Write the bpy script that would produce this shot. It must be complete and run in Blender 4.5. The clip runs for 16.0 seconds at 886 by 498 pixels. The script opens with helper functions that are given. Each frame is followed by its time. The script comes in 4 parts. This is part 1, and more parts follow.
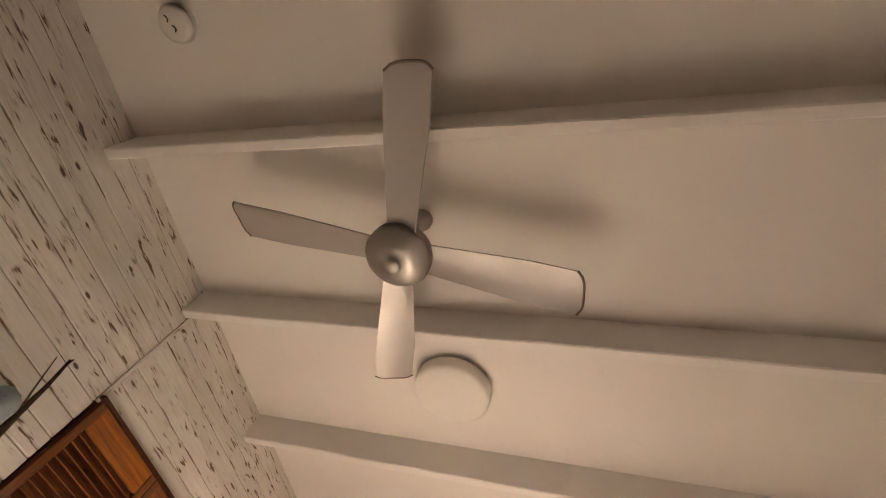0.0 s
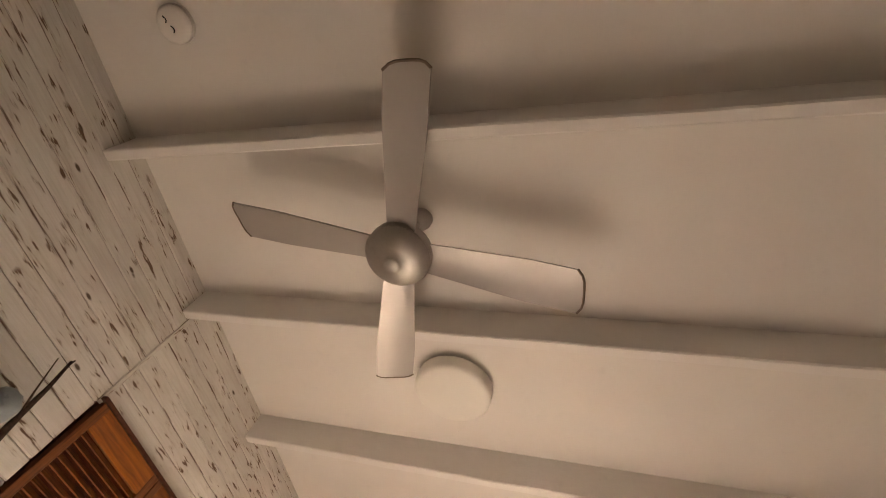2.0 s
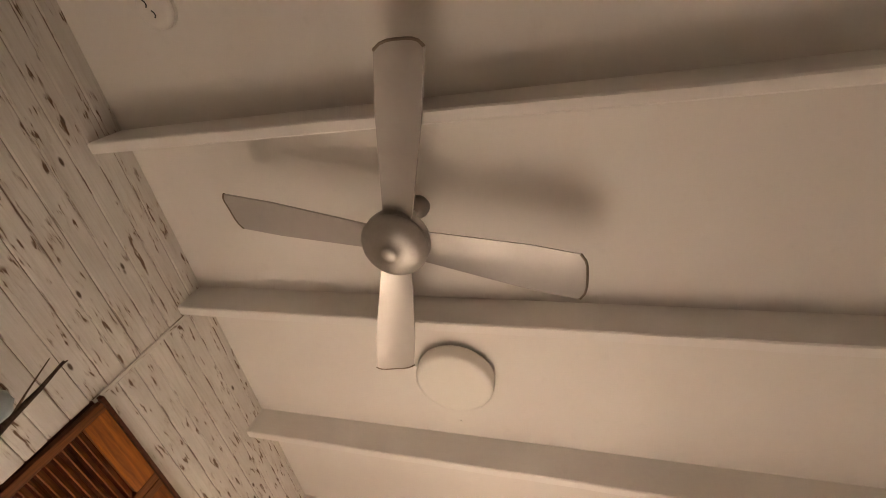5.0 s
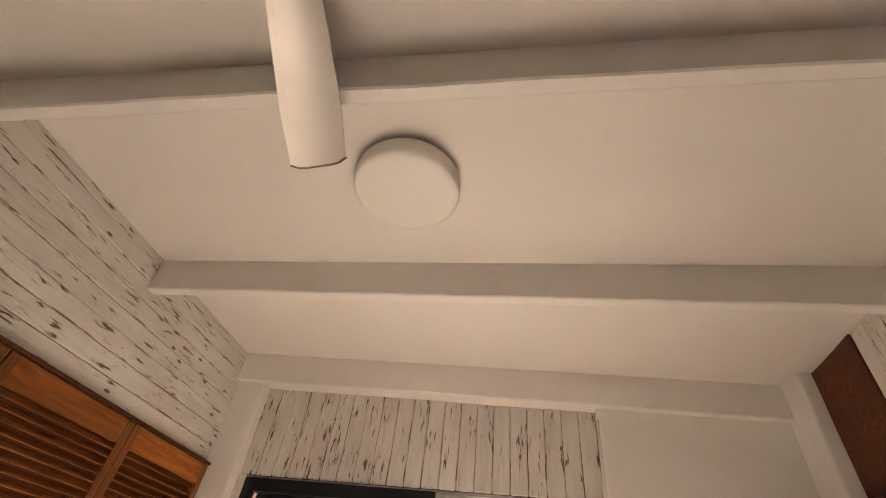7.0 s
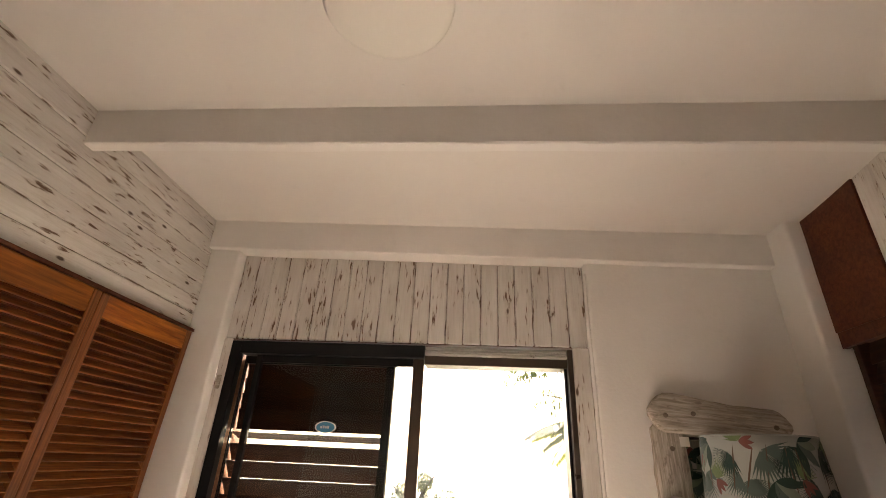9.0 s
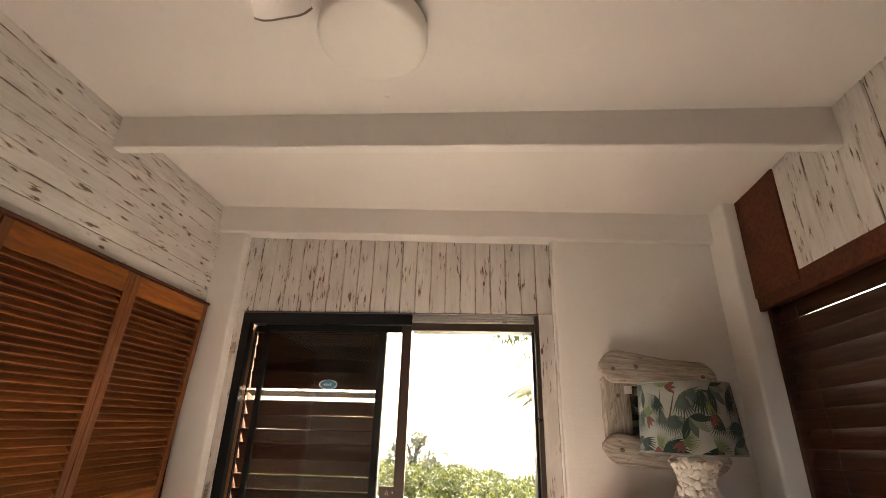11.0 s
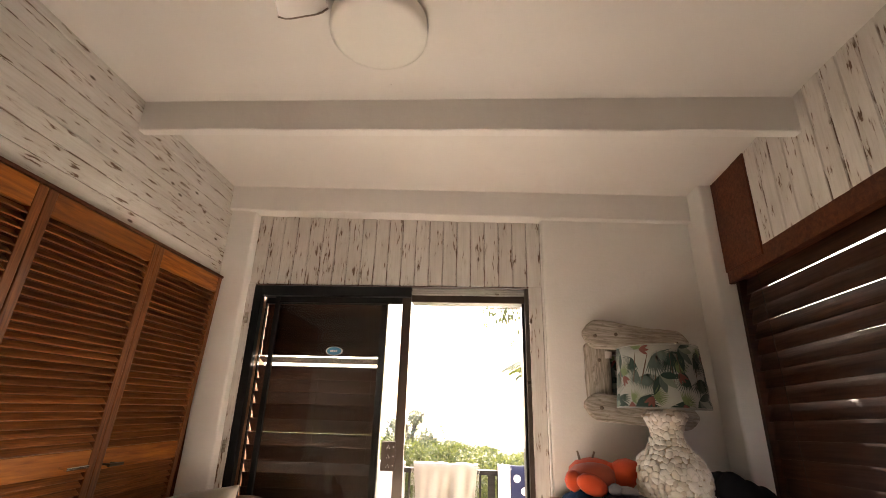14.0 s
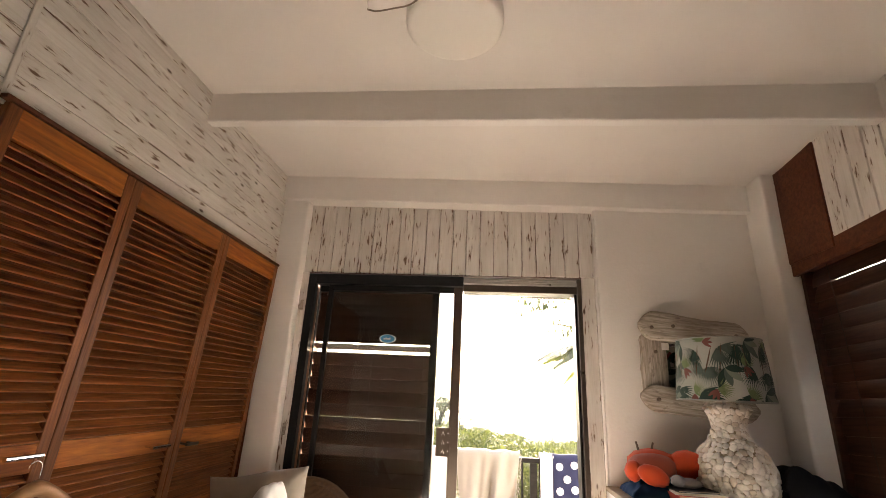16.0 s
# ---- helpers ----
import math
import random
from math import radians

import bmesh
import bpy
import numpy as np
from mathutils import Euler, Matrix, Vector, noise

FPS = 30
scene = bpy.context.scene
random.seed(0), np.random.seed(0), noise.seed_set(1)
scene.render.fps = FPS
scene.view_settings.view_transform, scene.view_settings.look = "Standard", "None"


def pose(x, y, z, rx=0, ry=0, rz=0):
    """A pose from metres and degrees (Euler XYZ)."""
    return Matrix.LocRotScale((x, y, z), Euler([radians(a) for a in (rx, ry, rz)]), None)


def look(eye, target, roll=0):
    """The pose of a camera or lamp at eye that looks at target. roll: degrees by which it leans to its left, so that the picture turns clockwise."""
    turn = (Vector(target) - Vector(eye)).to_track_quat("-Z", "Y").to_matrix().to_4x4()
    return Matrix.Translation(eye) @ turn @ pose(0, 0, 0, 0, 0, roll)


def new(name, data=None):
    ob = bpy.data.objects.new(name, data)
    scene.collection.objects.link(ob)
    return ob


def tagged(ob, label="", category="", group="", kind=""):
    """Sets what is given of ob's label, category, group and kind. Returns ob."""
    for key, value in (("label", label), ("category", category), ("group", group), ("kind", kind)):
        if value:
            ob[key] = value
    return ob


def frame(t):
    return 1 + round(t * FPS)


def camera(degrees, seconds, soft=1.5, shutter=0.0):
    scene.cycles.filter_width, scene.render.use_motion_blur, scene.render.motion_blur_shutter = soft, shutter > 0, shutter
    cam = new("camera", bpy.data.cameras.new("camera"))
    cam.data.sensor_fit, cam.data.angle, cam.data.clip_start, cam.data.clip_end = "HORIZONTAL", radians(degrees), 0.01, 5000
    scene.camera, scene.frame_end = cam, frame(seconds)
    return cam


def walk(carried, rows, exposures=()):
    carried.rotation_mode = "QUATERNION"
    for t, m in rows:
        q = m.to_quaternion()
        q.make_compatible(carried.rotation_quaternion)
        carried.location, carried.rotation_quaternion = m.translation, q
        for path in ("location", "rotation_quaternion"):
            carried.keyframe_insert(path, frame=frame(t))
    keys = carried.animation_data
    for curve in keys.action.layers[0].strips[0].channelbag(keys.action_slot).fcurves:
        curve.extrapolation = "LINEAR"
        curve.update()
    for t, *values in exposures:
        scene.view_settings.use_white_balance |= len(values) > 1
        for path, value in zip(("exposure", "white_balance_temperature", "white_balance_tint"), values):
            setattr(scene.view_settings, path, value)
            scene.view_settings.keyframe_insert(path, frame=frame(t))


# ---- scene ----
cam = camera(88.6, 16.0, soft=0.8)

PATH = [
    (0, (1.592, 0.111, 1.206), (1.052, 1.095, 2.862), 26.6),
    (0.5, (1.594, 0.109, 1.212), (1.049, 1.095, 2.865), 26.8),
    (1, (1.594, 0.109, 1.213), (1.049, 1.096, 2.865), 26.8),
    (1.5, (1.596, 0.112, 1.21), (1.049, 1.099, 2.862), 26.6),
    (2, (1.595, 0.111, 1.207), (1.052, 1.098, 2.859), 26.3),
    (2.5, (1.596, 0.113, 1.214), (1.05, 1.102, 2.865), 26.2),
    (3, (1.596, 0.114, 1.216), (1.052, 1.106, 2.867), 26.0),
    (5.5, (1.569, 0.161, 1.265), (1.046, 1.227, 2.875), 22.0),
    (6, (1.507, 0.277, 1.363), (1.06, 1.486, 2.893), 15.8),
    (6.5, (1.467, 0.498, 1.478), (1.102, 1.874, 2.883), 10.6),
    (7, (1.433, 0.73, 1.489), (1.138, 2.227, 2.782), 7.3),
    (7.5, (1.402, 0.786, 1.475), (1.176, 2.406, 2.627), 4.8),
    (8, (1.407, 0.822, 1.462), (1.218, 2.536, 2.473), 3.5),
    (8.5, (1.387, 0.878, 1.495), (1.212, 2.657, 2.39), 3.0),
    (9, (1.335, 0.93, 1.504), (1.17, 2.734, 2.351), 2.8),
    (11.5, (1.457, 0.496, 1.395), (1.332, 2.364, 2.1), 1.4),
    (12, (1.489, 0.43, 1.352), (1.369, 2.3, 2.052), 1.4),
    (12.5, (1.466, 0.4, 1.327), (1.335, 2.273, 2.015), 1.7),
    (13, (1.438, 0.408, 1.316), (1.313, 2.285, 1.995), 1.7),
    (13.5, (1.428, 0.412, 1.314), (1.308, 2.294, 1.98), 1.7),
    (14, (1.428, 0.416, 1.308), (1.309, 2.299, 1.97), 1.7),
    (14.5, (1.398, 0.413, 1.314), (1.262, 2.3, 1.962), 2.0),
    (15, (1.311, 0.407, 1.308), (1.163, 2.297, 1.945), 2.2),
    (15.5, (1.265, 0.396, 1.312), (1.096, 2.288, 1.938), 2.5),
    (16, (1.216, 0.384, 1.305), (1.013, 2.278, 1.915), 2.8),
]
EXPOSURES = [(0, 3.4, 8200, 21), (5.5, 3.4, 8200, 21), (7, 3.4, 7800, 18.5), (9, 3.26, 7600, 17), (11.5, 3.31, 7550, 16.5), (16, 3.34, 7500, 16.5)]
SKY, SUN = 0.15, 4.5
walk(cam, [(t, look(eye, target, roll)) for t, eye, target, roll in PATH], EXPOSURES)

# ---- world and sun ----
world = bpy.data.worlds.new("sky")
scene.world = world
world.use_nodes = True
wn = world.node_tree.nodes
sky = wn.new("ShaderNodeTexSky")
sky.sky_type, sky.sun_disc = "NISHITA", False
sky.sun_elevation, sky.sun_rotation = radians(37), radians(12)
sky.dust_density, sky.air_density = 3.0, 1.0
wn["Background"].inputs["Strength"].default_value = SKY
world.node_tree.links.new(sky.outputs["Color"], wn["Background"].inputs["Color"])
sun = new("sun", bpy.data.lights.new("sun", "SUN"))
sun.data.energy, sun.data.angle, sun.data.color = SUN, radians(0.5), (1.0, 0.94, 0.86)
# the sun stands over the deck and falls through the open door onto the bed
sun.matrix_world = look((2.3, 11, 8.47), (0, 0, 0))


# ---- materials ----
def mat(name, rough=0.6, metal=0.0):
    m = bpy.data.materials.new(name)
    m.use_nodes = True
    b = m.node_tree.nodes["Principled BSDF"]
    b.inputs["Roughness"].default_value, b.inputs["Metallic"].default_value = rough, metal
    return m, m.node_tree, b


def node(tree, kind, **values):
    n = tree.nodes.new(kind)
    for key, v in values.items():
        n.inputs[key.replace("_", " ")].default_value = v
    return n


def coords(tree, scale=(1, 1, 1), shift=False):
    tc = tree.nodes.new("ShaderNodeTexCoord")
    mp = tree.nodes.new("ShaderNodeMapping")
    mp.inputs["Scale"].default_value = scale
    src = tc.outputs["Object"]
    if shift:
        info = tree.nodes.new("ShaderNodeObjectInfo")
        mul = tree.nodes.new("ShaderNodeVectorMath")
        mul.operation = "MULTIPLY_ADD"
        comb = tree.nodes.new("ShaderNodeCombineXYZ")
        for k in range(3):
            tree.links.new(info.outputs["Random"], comb.inputs[k])
        mul.inputs[1].default_value = (57.0, 31.0, 17.0)
        tree.links.new(comb.outputs[0], mul.inputs[0])
        tree.links.new(src, mul.inputs[2])
        src = mul.outputs[0]
    tree.links.new(src, mp.inputs["Vector"])
    return mp.outputs["Vector"]


def noise_tex(tree, vec, scale, detail=4.0, rough=0.55, distort=0.0):
    n = node(tree, "ShaderNodeTexNoise", Scale=scale, Detail=detail, Roughness=rough, Distortion=distort)
    tree.links.new(vec, n.inputs["Vector"])
    return n.outputs["Fac"]


def ramp(tree, fac, *stops):
    r = tree.nodes.new("ShaderNodeValToRGB")
    e = r.color_ramp.elements
    while len(e) < len(stops):
        e.new(0.5)
    for k, (p, c) in enumerate(stops):
        e[k].position = p
        e[k].color = (*c, 1) if not isinstance(c, float) else (c, c, c, 1)
    tree.links.new(fac, r.inputs["Fac"])
    return r.outputs["Color"]


def mix(tree, fac, a, b, kind="MIX"):
    n = tree.nodes.new("ShaderNodeMix")
    n.data_type, n.blend_type = "RGBA", kind
    for sock, v in ((n.inputs["Factor"], fac), (n.inputs["A"], a), (n.inputs["B"], b)):
        if isinstance(v, bpy.types.NodeSocket):
            tree.links.new(v, sock)
        else:
            sock.default_value = v if isinstance(v, float) else (*v, 1)
    return n.outputs["Result"]


def bump(tree, b, height, strength=0.2, distance=0.01):
    n = node(tree, "ShaderNodeBump", Strength=strength, Distance=distance)
    tree.links.new(height, n.inputs["Height"])
    tree.links.new(n.outputs["Normal"], b.inputs["Normal"])


def plaster(name, a, b_, rough=0.7, relief=0.25):
    m, t, b = mat(name, rough)
    v = coords(t)
    big = noise_tex(t, v, 1.3, 3.0)
    fine = noise_tex(t, v, 14.0, 5.0)
    col = mix(t, ramp(t, big, (0.35, 0.0), (0.7, 1.0)), a, b_)
    col = mix(t, ramp(t, fine, (0.62, 0.0), (0.8, 0.25)), col, tuple(c * 0.82 for c in a))
    t.links.new(col, b.inputs["Base Color"])
    h = mix(t, 0.5, noise_tex(t, v, 6.0, 4.0), noise_tex(t, v, 60.0, 3.0))
    bump(t, b, h, relief, 0.008)
    return m


def wood(name, dark, light, rough=0.4, stretch=(1.5, 22.0, 22.0), relief=0.12, wear=None, coat=0.0):
    """Timber with the grain along the local x axis."""
    m, t, b = mat(name, rough)
    v = coords(t, stretch, True)
    g = noise_tex(t, v, 2.2, 6.0, 0.62, 0.6)
    v2 = coords(t, (0.8, 4.0, 4.0), True)
    slow = noise_tex(t, v2, 1.5, 3.0)
    col = mix(t, ramp(t, g, (0.36, 0.0), (0.64, 1.0)), dark, light)
    col = mix(t, ramp(t, slow, (0.35, 0.0), (0.75, 0.55)), col, tuple(c * 0.62 for c in dark))
    info = t.nodes.new("ShaderNodeObjectInfo")
    tone = ramp(t, info.outputs["Random"], (0.0, 0.72), (1.0, 1.12))
    col = mix(t, 1.0, col, tone, "MULTIPLY")
    if wear:
        spots = noise_tex(t, coords(t, (6, 14, 14), True), 3.0, 4.0)
        col = mix(t, ramp(t, spots, (0.6, 0.0), (0.72, 0.6)), col, wear)
    t.links.new(col, b.inputs["Base Color"])
    t.links.new(ramp(t, g, (0.3, rough + 0.12), (0.7, rough - 0.06)), b.inputs["Roughness"])
    b.inputs["Coat Weight"].default_value = coat
    b.inputs["Specular IOR Level"].default_value = 0.28
    bump(t, b, g, relief, 0.004)
    return m


def whitewash(name="whitewashed board"):
    """Boards painted white and rubbed back: dark streaks and knots show along the grain (local x)."""
    m, t, b = mat(name, 0.62)
    grain = noise_tex(t, coords(t, (3.0, 45.0, 45.0), True), 2.0, 5.0, 0.6)
    cloud = noise_tex(t, coords(t, (1.6, 6.0, 6.0), True), 1.6, 3.0)
    streak = noise_tex(t, coords(t, (5.6, 33.0, 33.0), True), 2.0, 3.0, 0.55, 0.25)
    where = noise_tex(t, coords(t, (3.2, 9.0, 9.0), True), 1.7, 1.5)
    col = mix(t, ramp(t, cloud, (0.32, 0.0), (0.72, 1.0)), (0.56, 0.525, 0.485), (0.69, 0.66, 0.62))
    col = mix(t, ramp(t, grain, (0.46, 0.0), (0.72, 0.3)), col, (0.40, 0.345, 0.28))
    rub = mix(t, 1.0, ramp(t, streak, (0.59, 0.0), (0.64, 1.0)), ramp(t, where, (0.485, 0.0), (0.56, 1.0)), "MULTIPLY")
    soft = mix(t, 1.0, ramp(t, streak, (0.49, 0.0), (0.63, 0.5)), ramp(t, where, (0.48, 0.0), (0.60, 1.0)), "MULTIPLY")
    col = mix(t, soft, col, (0.33, 0.25, 0.18))
    # paint rubbed off along the joints
    tc = t.nodes.new("ShaderNodeTexCoord")
    sep = t.nodes.new("ShaderNodeSeparateXYZ")
    t.links.new(tc.outputs["Generated"], sep.inputs[0])
    off = t.nodes.new("ShaderNodeMath")
    off.operation = "SUBTRACT"
    off.inputs[1].default_value = 0.5
    t.links.new(sep.outputs["Y"], off.inputs[0])
    edge = t.nodes.new("ShaderNodeMath")
    edge.operation = "ABSOLUTE"
    t.links.new(off.outputs[0], edge.inputs[0])
    worn = noise_tex(t, coords(t, (2.6, 30.0, 30.0), True), 2.2, 4.0)
    rim = mix(t, 1.0, ramp(t, edge.outputs[0], (0.435, 0.0), (0.485, 1.0)), ramp(t, worn, (0.545, 0.0), (0.61, 1.0)), "MULTIPLY")
    rub = mix(t, 1.0, rub, rim, "LIGHTEN")
    col = mix(t, rub, col, (0.125, 0.066, 0.036))
    v = t.nodes.new("ShaderNodeTexVoronoi")
    v.inputs["Scale"].default_value = 1.0
    t.links.new(coords(t, (4.2, 11.0, 11.0), True), v.inputs["Vector"])
    knot = ramp(t, v.outputs["Distance"], (0.05, 1.0), (0.10, 0.0))
    col = mix(t, knot, col, (0.085, 0.05, 0.03))
    t.links.new(col, b.inputs["Base Color"])
    h = mix(t, rub, grain, (0.0, 0.0, 0.0))
    bump(t, b, h, 0.3, 0.004)
    return m


def plain(name, colour, rough=0.5, metal=0.0, vary=0.12, scale=30.0, relief=0.05):
    m, t, b = mat(name, rough, metal)
    v = coords(t)
    n = noise_tex(t, v, scale, 4.0)
    col = mix(t, n, tuple(c * (1 - vary) for c in colour), tuple(min(1, c * (1 + vary)) for c in colour))
    t.links.new(col, b.inputs["Base Color"])
    t.links.new(ramp(t, noise_tex(t, v, scale * 0.3), (0.3, max(0.02, rough - 0.08)), (0.7, min(1.0, rough + 0.08))), b.inputs["Roughness"])
    if relief:
        bump(t, b, n, relief, 0.003)
    return m


def cloth(name, colour, vary=0.15, weave=420.0, rough=0.9, sheen=0.2):
    m, t, b = mat(name, rough)
    v = coords(t)
    n = noise_tex(t, v, 7.0, 4.0)
    col = mix(t, n, tuple(c * (1 - vary) for c in colour), tuple(min(1, c * (1 + vary)) for c in colour))
    t.links.new(col, b.inputs["Base Color"])
    b.inputs["Sheen Weight"].default_value = sheen
    b.inputs["Specular IOR Level"].default_value = 0.2
    h = mix(t, 0.35, noise_tex(t, v, weave, 2.0), noise_tex(t, v, 22.0, 4.0))
    bump(t, b, h, 0.35, 0.003)
    return m


def leaf_mat(name, a, b_, glow=0.35):
    m, t, b = mat(name, 0.55)
    geo = t.nodes.new("ShaderNodeNewGeometry")
    col = mix(t, geo.outputs["Random Per Island"], a, b_)
    t.links.new(col, b.inputs["Base Color"])
    tr = t.nodes.new("ShaderNodeBsdfTranslucent")
    t.links.new(col, tr.inputs["Color"])
    ms = t.nodes.new("ShaderNodeMixShader")
    ms.inputs[0].default_value = glow
    t.links.new(b.outputs[0], ms.inputs[1])
    t.links.new(tr.outputs[0], ms.inputs[2])
    t.links.new(ms.outputs[0], t.nodes["Material Output"].inputs["Surface"])
    return m


def glass(name, tint, ior=1.5):
    m, t, b = mat(name, 0.0)
    b.inputs["Base Color"].default_value = (*tint, 1)
    b.inputs["Transmission Weight"].default_value = 1.0
    b.inputs["IOR"].default_value = ior
    return m


M_WALL = plaster("white wall plaster", (0.74, 0.71, 0.67), (0.79, 0.765, 0.73))
M_CEIL = plaster("white ceiling board", (0.71, 0.675, 0.635), (0.75, 0.72, 0.68), 0.75, 0.1)
M_BEAM = plaster("painted beam", (0.73, 0.70, 0.665), (0.78, 0.755, 0.725), 0.55, 0.2)
M_BOARD = whitewash()
M_CLOSET = wood("orange varnished pine", (0.20, 0.053, 0.0085), (0.47, 0.15, 0.022), 0.42)
M_SLAT = wood("varnished louvre slat", (0.165, 0.048, 0.013), (0.40, 0.127, 0.034), 0.36, (2.4, 60.0, 60.0), 0.2)
M_STILE = wood("brown varnished stile", (0.12, 0.036, 0.011), (0.27, 0.09, 0.027), 0.42, (2.0, 45.0, 45.0))
# dark trim timber; also lends its colour as shade behind louvres and board joints
M_DARKWOOD = wood("dark stained hardwood and gap shade", (0.075, 0.018, 0.006), (0.14, 0.036, 0.01), 0.5)
M_REVEAL = wood("reddish reveal timber", (0.16, 0.055, 0.018), (0.30, 0.12, 0.045), 0.5)
M_REDBLIND = wood("red brown blind slat", (0.028, 0.008, 0.0026), (0.06, 0.018, 0.0056), 0.42)
M_BLIND = wood("dark timber blind slat", (0.024, 0.007, 0.0023), (0.05, 0.0145, 0.0046), 0.55)
M_FLOOR = wood("brown timber floor board", (0.17, 0.115, 0.075), (0.28, 0.20, 0.135), 0.45)
M_DECK = wood("weathered deck board", (0.34, 0.29, 0.24), (0.52, 0.46, 0.39), 0.7)
M_DRIFT = wood("driftwood", (0.27, 0.225, 0.18), (0.57, 0.515, 0.445), 0.85, (3, 40, 40), 0.6, (0.12, 0.085, 0.06))
M_BLACK = plain("black aluminium", (0.012, 0.012, 0.013), 0.38)
M_BLACK.node_tree.nodes["Principled BSDF"].inputs["Specular IOR Level"].default_value = 0.15
M_BRONZE = plain("bronze aluminium", (0.085, 0.065, 0.052), 0.35, 0.6)
M_SILVER = plain("bare aluminium track", (0.55, 0.54, 0.52), 0.35, 0.9)
M_NICKEL = plain("brushed nickel", (0.42, 0.395, 0.37), 0.5, 1.0, 0.06, 90.0)
M_BLADE = plain("silver painted blade", (0.42, 0.39, 0.365), 0.42, 0.4, 0.05, 12.0)
M_TIP = plain("dusty blade edge", (0.16, 0.12, 0.09), 0.7)
M_OPAL = plain("opal lamp glass", (0.74, 0.715, 0.66), 0.5, 0.0, 0.01, 150.0, 0.0)
M_PLASTIC = plain("white plastic", (0.72, 0.68, 0.64), 0.4, 0.0, 0.03)
M_DARK = plain("black plastic", (0.015, 0.014, 0.014), 0.45)
M_CHROME = plain("chrome", (0.72, 0.72, 0.72), 0.12, 1.0, 0.02, 40.0, 0.0)
M_GLASS = glass("window glass", (0.96, 0.985, 0.97), 1.3)
M_TINT = glass("tinted door glass", (0.72, 0.74, 0.73))
M_MIRROR = plain("mirror silver", (0.82, 0.83, 0.82), 0.02, 1.0, 0.0, 5.0, 0.0)


# ---- mesh helpers ----
def box(bm, lo, hi, bevel=0.0, seg=2):
    c = [(a + b) / 2 for a, b in zip(lo, hi)]
    s = [abs(b - a) for a, b in zip(lo, hi)]
    r = bmesh.ops.create_cube(bm, size=1, matrix=Matrix.Translation(c) @ Matrix.Diagonal((*s, 1)))
    if bevel:
        edges = list({e for v in r["verts"] for e in v.link_edges})
        bmesh.ops.bevel(bm, geom=edges, offset=min(bevel, min(s) * 0.45), segments=seg, profile=0.5, affect="EDGES")
    return bm


def new_box(lo, hi, bevel=0.0, seg=2):
    return box(bmesh.new(), lo, hi, bevel, seg)


def tube(bm, points, radii, sides=10, cap=True):
    """A round bar along a run of points."""
    rings, n = [], len(points)
    for i, p in enumerate(points):
        p = Vector(p)
        d = (Vector(points[min(i + 1, n - 1)]) - Vector(points[max(i - 1, 0)])).normalized()
        up = Vector((0, 0, 1)) if abs(d.z) < 0.9 else Vector((1, 0, 0))
        a = d.cross(up).normalized()
        b = a.cross(d)
        r = radii[i] if isinstance(radii, (list, tuple)) else radii
        rings.append([bm.verts.new(p + r * (math.cos(k * math.tau / sides) * a + math.sin(k * math.tau / sides) * b)) for k in range(sides)])
    for r0, r1 in zip(rings, rings[1:]):
        for k in range(sides):
            bm.faces.new((r0[k], r0[(k + 1) % sides], r1[(k + 1) % sides], r1[k]))
    if cap:
        bm.faces.new(rings[0][::-1])
        bm.faces.new(rings[-1])
    bmesh.ops.recalc_face_normals(bm, faces=bm.faces)
    return bm


def lathe(bm, profile, sides=48, centre=(0, 0, 0)):
    """profile: (radius, height) from top to bottom."""
    cx, cy, cz = centre
    rings = []
    for r, z in profile:
        if r < 1e-5:
            rings.append([bm.verts.new((cx, cy, cz + z))])
        else:
            rings.append([bm.verts.new((cx + r * math.cos(k * math.tau / sides), cy + r * math.sin(k * math.tau / sides), cz + z)) for k in range(sides)])
    for a, b in zip(rings, rings[1:]):
        for k in range(sides):
            j = (k + 1) % sides
            vs = [a[k % len(a)], a[j % len(a)], b[j % len(b)], b[k % len(b)]]
            vs = [v for i, v in enumerate(vs) if v not in vs[:i]]
            if len(vs) > 2:
                bm.faces.new(vs)
    bmesh.ops.recalc_face_normals(bm, faces=bm.faces)
    return bm


def sheet(bm, f, nu, nv):
    """A grid of nu x nv cells through the places f(u, v), u and v from 0 to 1."""
    g = [[bm.verts.new(f(i / nu, j / nv)) for j in range(nv + 1)] for i in range(nu + 1)]
    for i in range(nu):
        for j in range(nv):
            bm.faces.new((g[i][j], g[i + 1][j], g[i + 1][j + 1], g[i][j + 1]))
    return bm


def blob(bm, centre, size, sub=3, rough=0.0, freq=3.0, turn=None):
    r = bmesh.ops.create_icosphere(bm, subdivisions=sub, radius=1)
    for v in r["verts"]:
        d = 1 + rough * noise.noise(v.co * freq + Vector(centre) * 7)
        p = Vector((v.co.x * size[0], v.co.y * size[1], v.co.z * size[2])) * d
        if turn:
            p = turn @ p
        v.co = p + Vector(centre)
    return bm


def part(name, bm, material, parent=None, label="", smooth=False, at=None):
    me = bpy.data.meshes.new(name)
    bm.to_mesh(me)
    bm.free()
    me.materials.append(material)
    if smooth:
        for p in me.polygons:
            p.use_smooth = True
    ob = new(name, me)
    if parent is not None:
        ob.parent = parent
    if at is not None:
        ob.matrix_basis = at
    if label:
        ob["label"] = label
    return ob


def empty(name, at=None):
    ob = new(name)
    ob.empty_display_size = 0.05
    if at is not None:
        ob.matrix_basis = at
    return ob


def solid(ob, thickness, offset=-1.0):
    md = ob.modifiers.new("thickness", "SOLIDIFY")
    md.thickness, md.offset = thickness, offset
    return ob


def structure(ob, label, category):
    return tagged(ob, label, category, kind="structure")


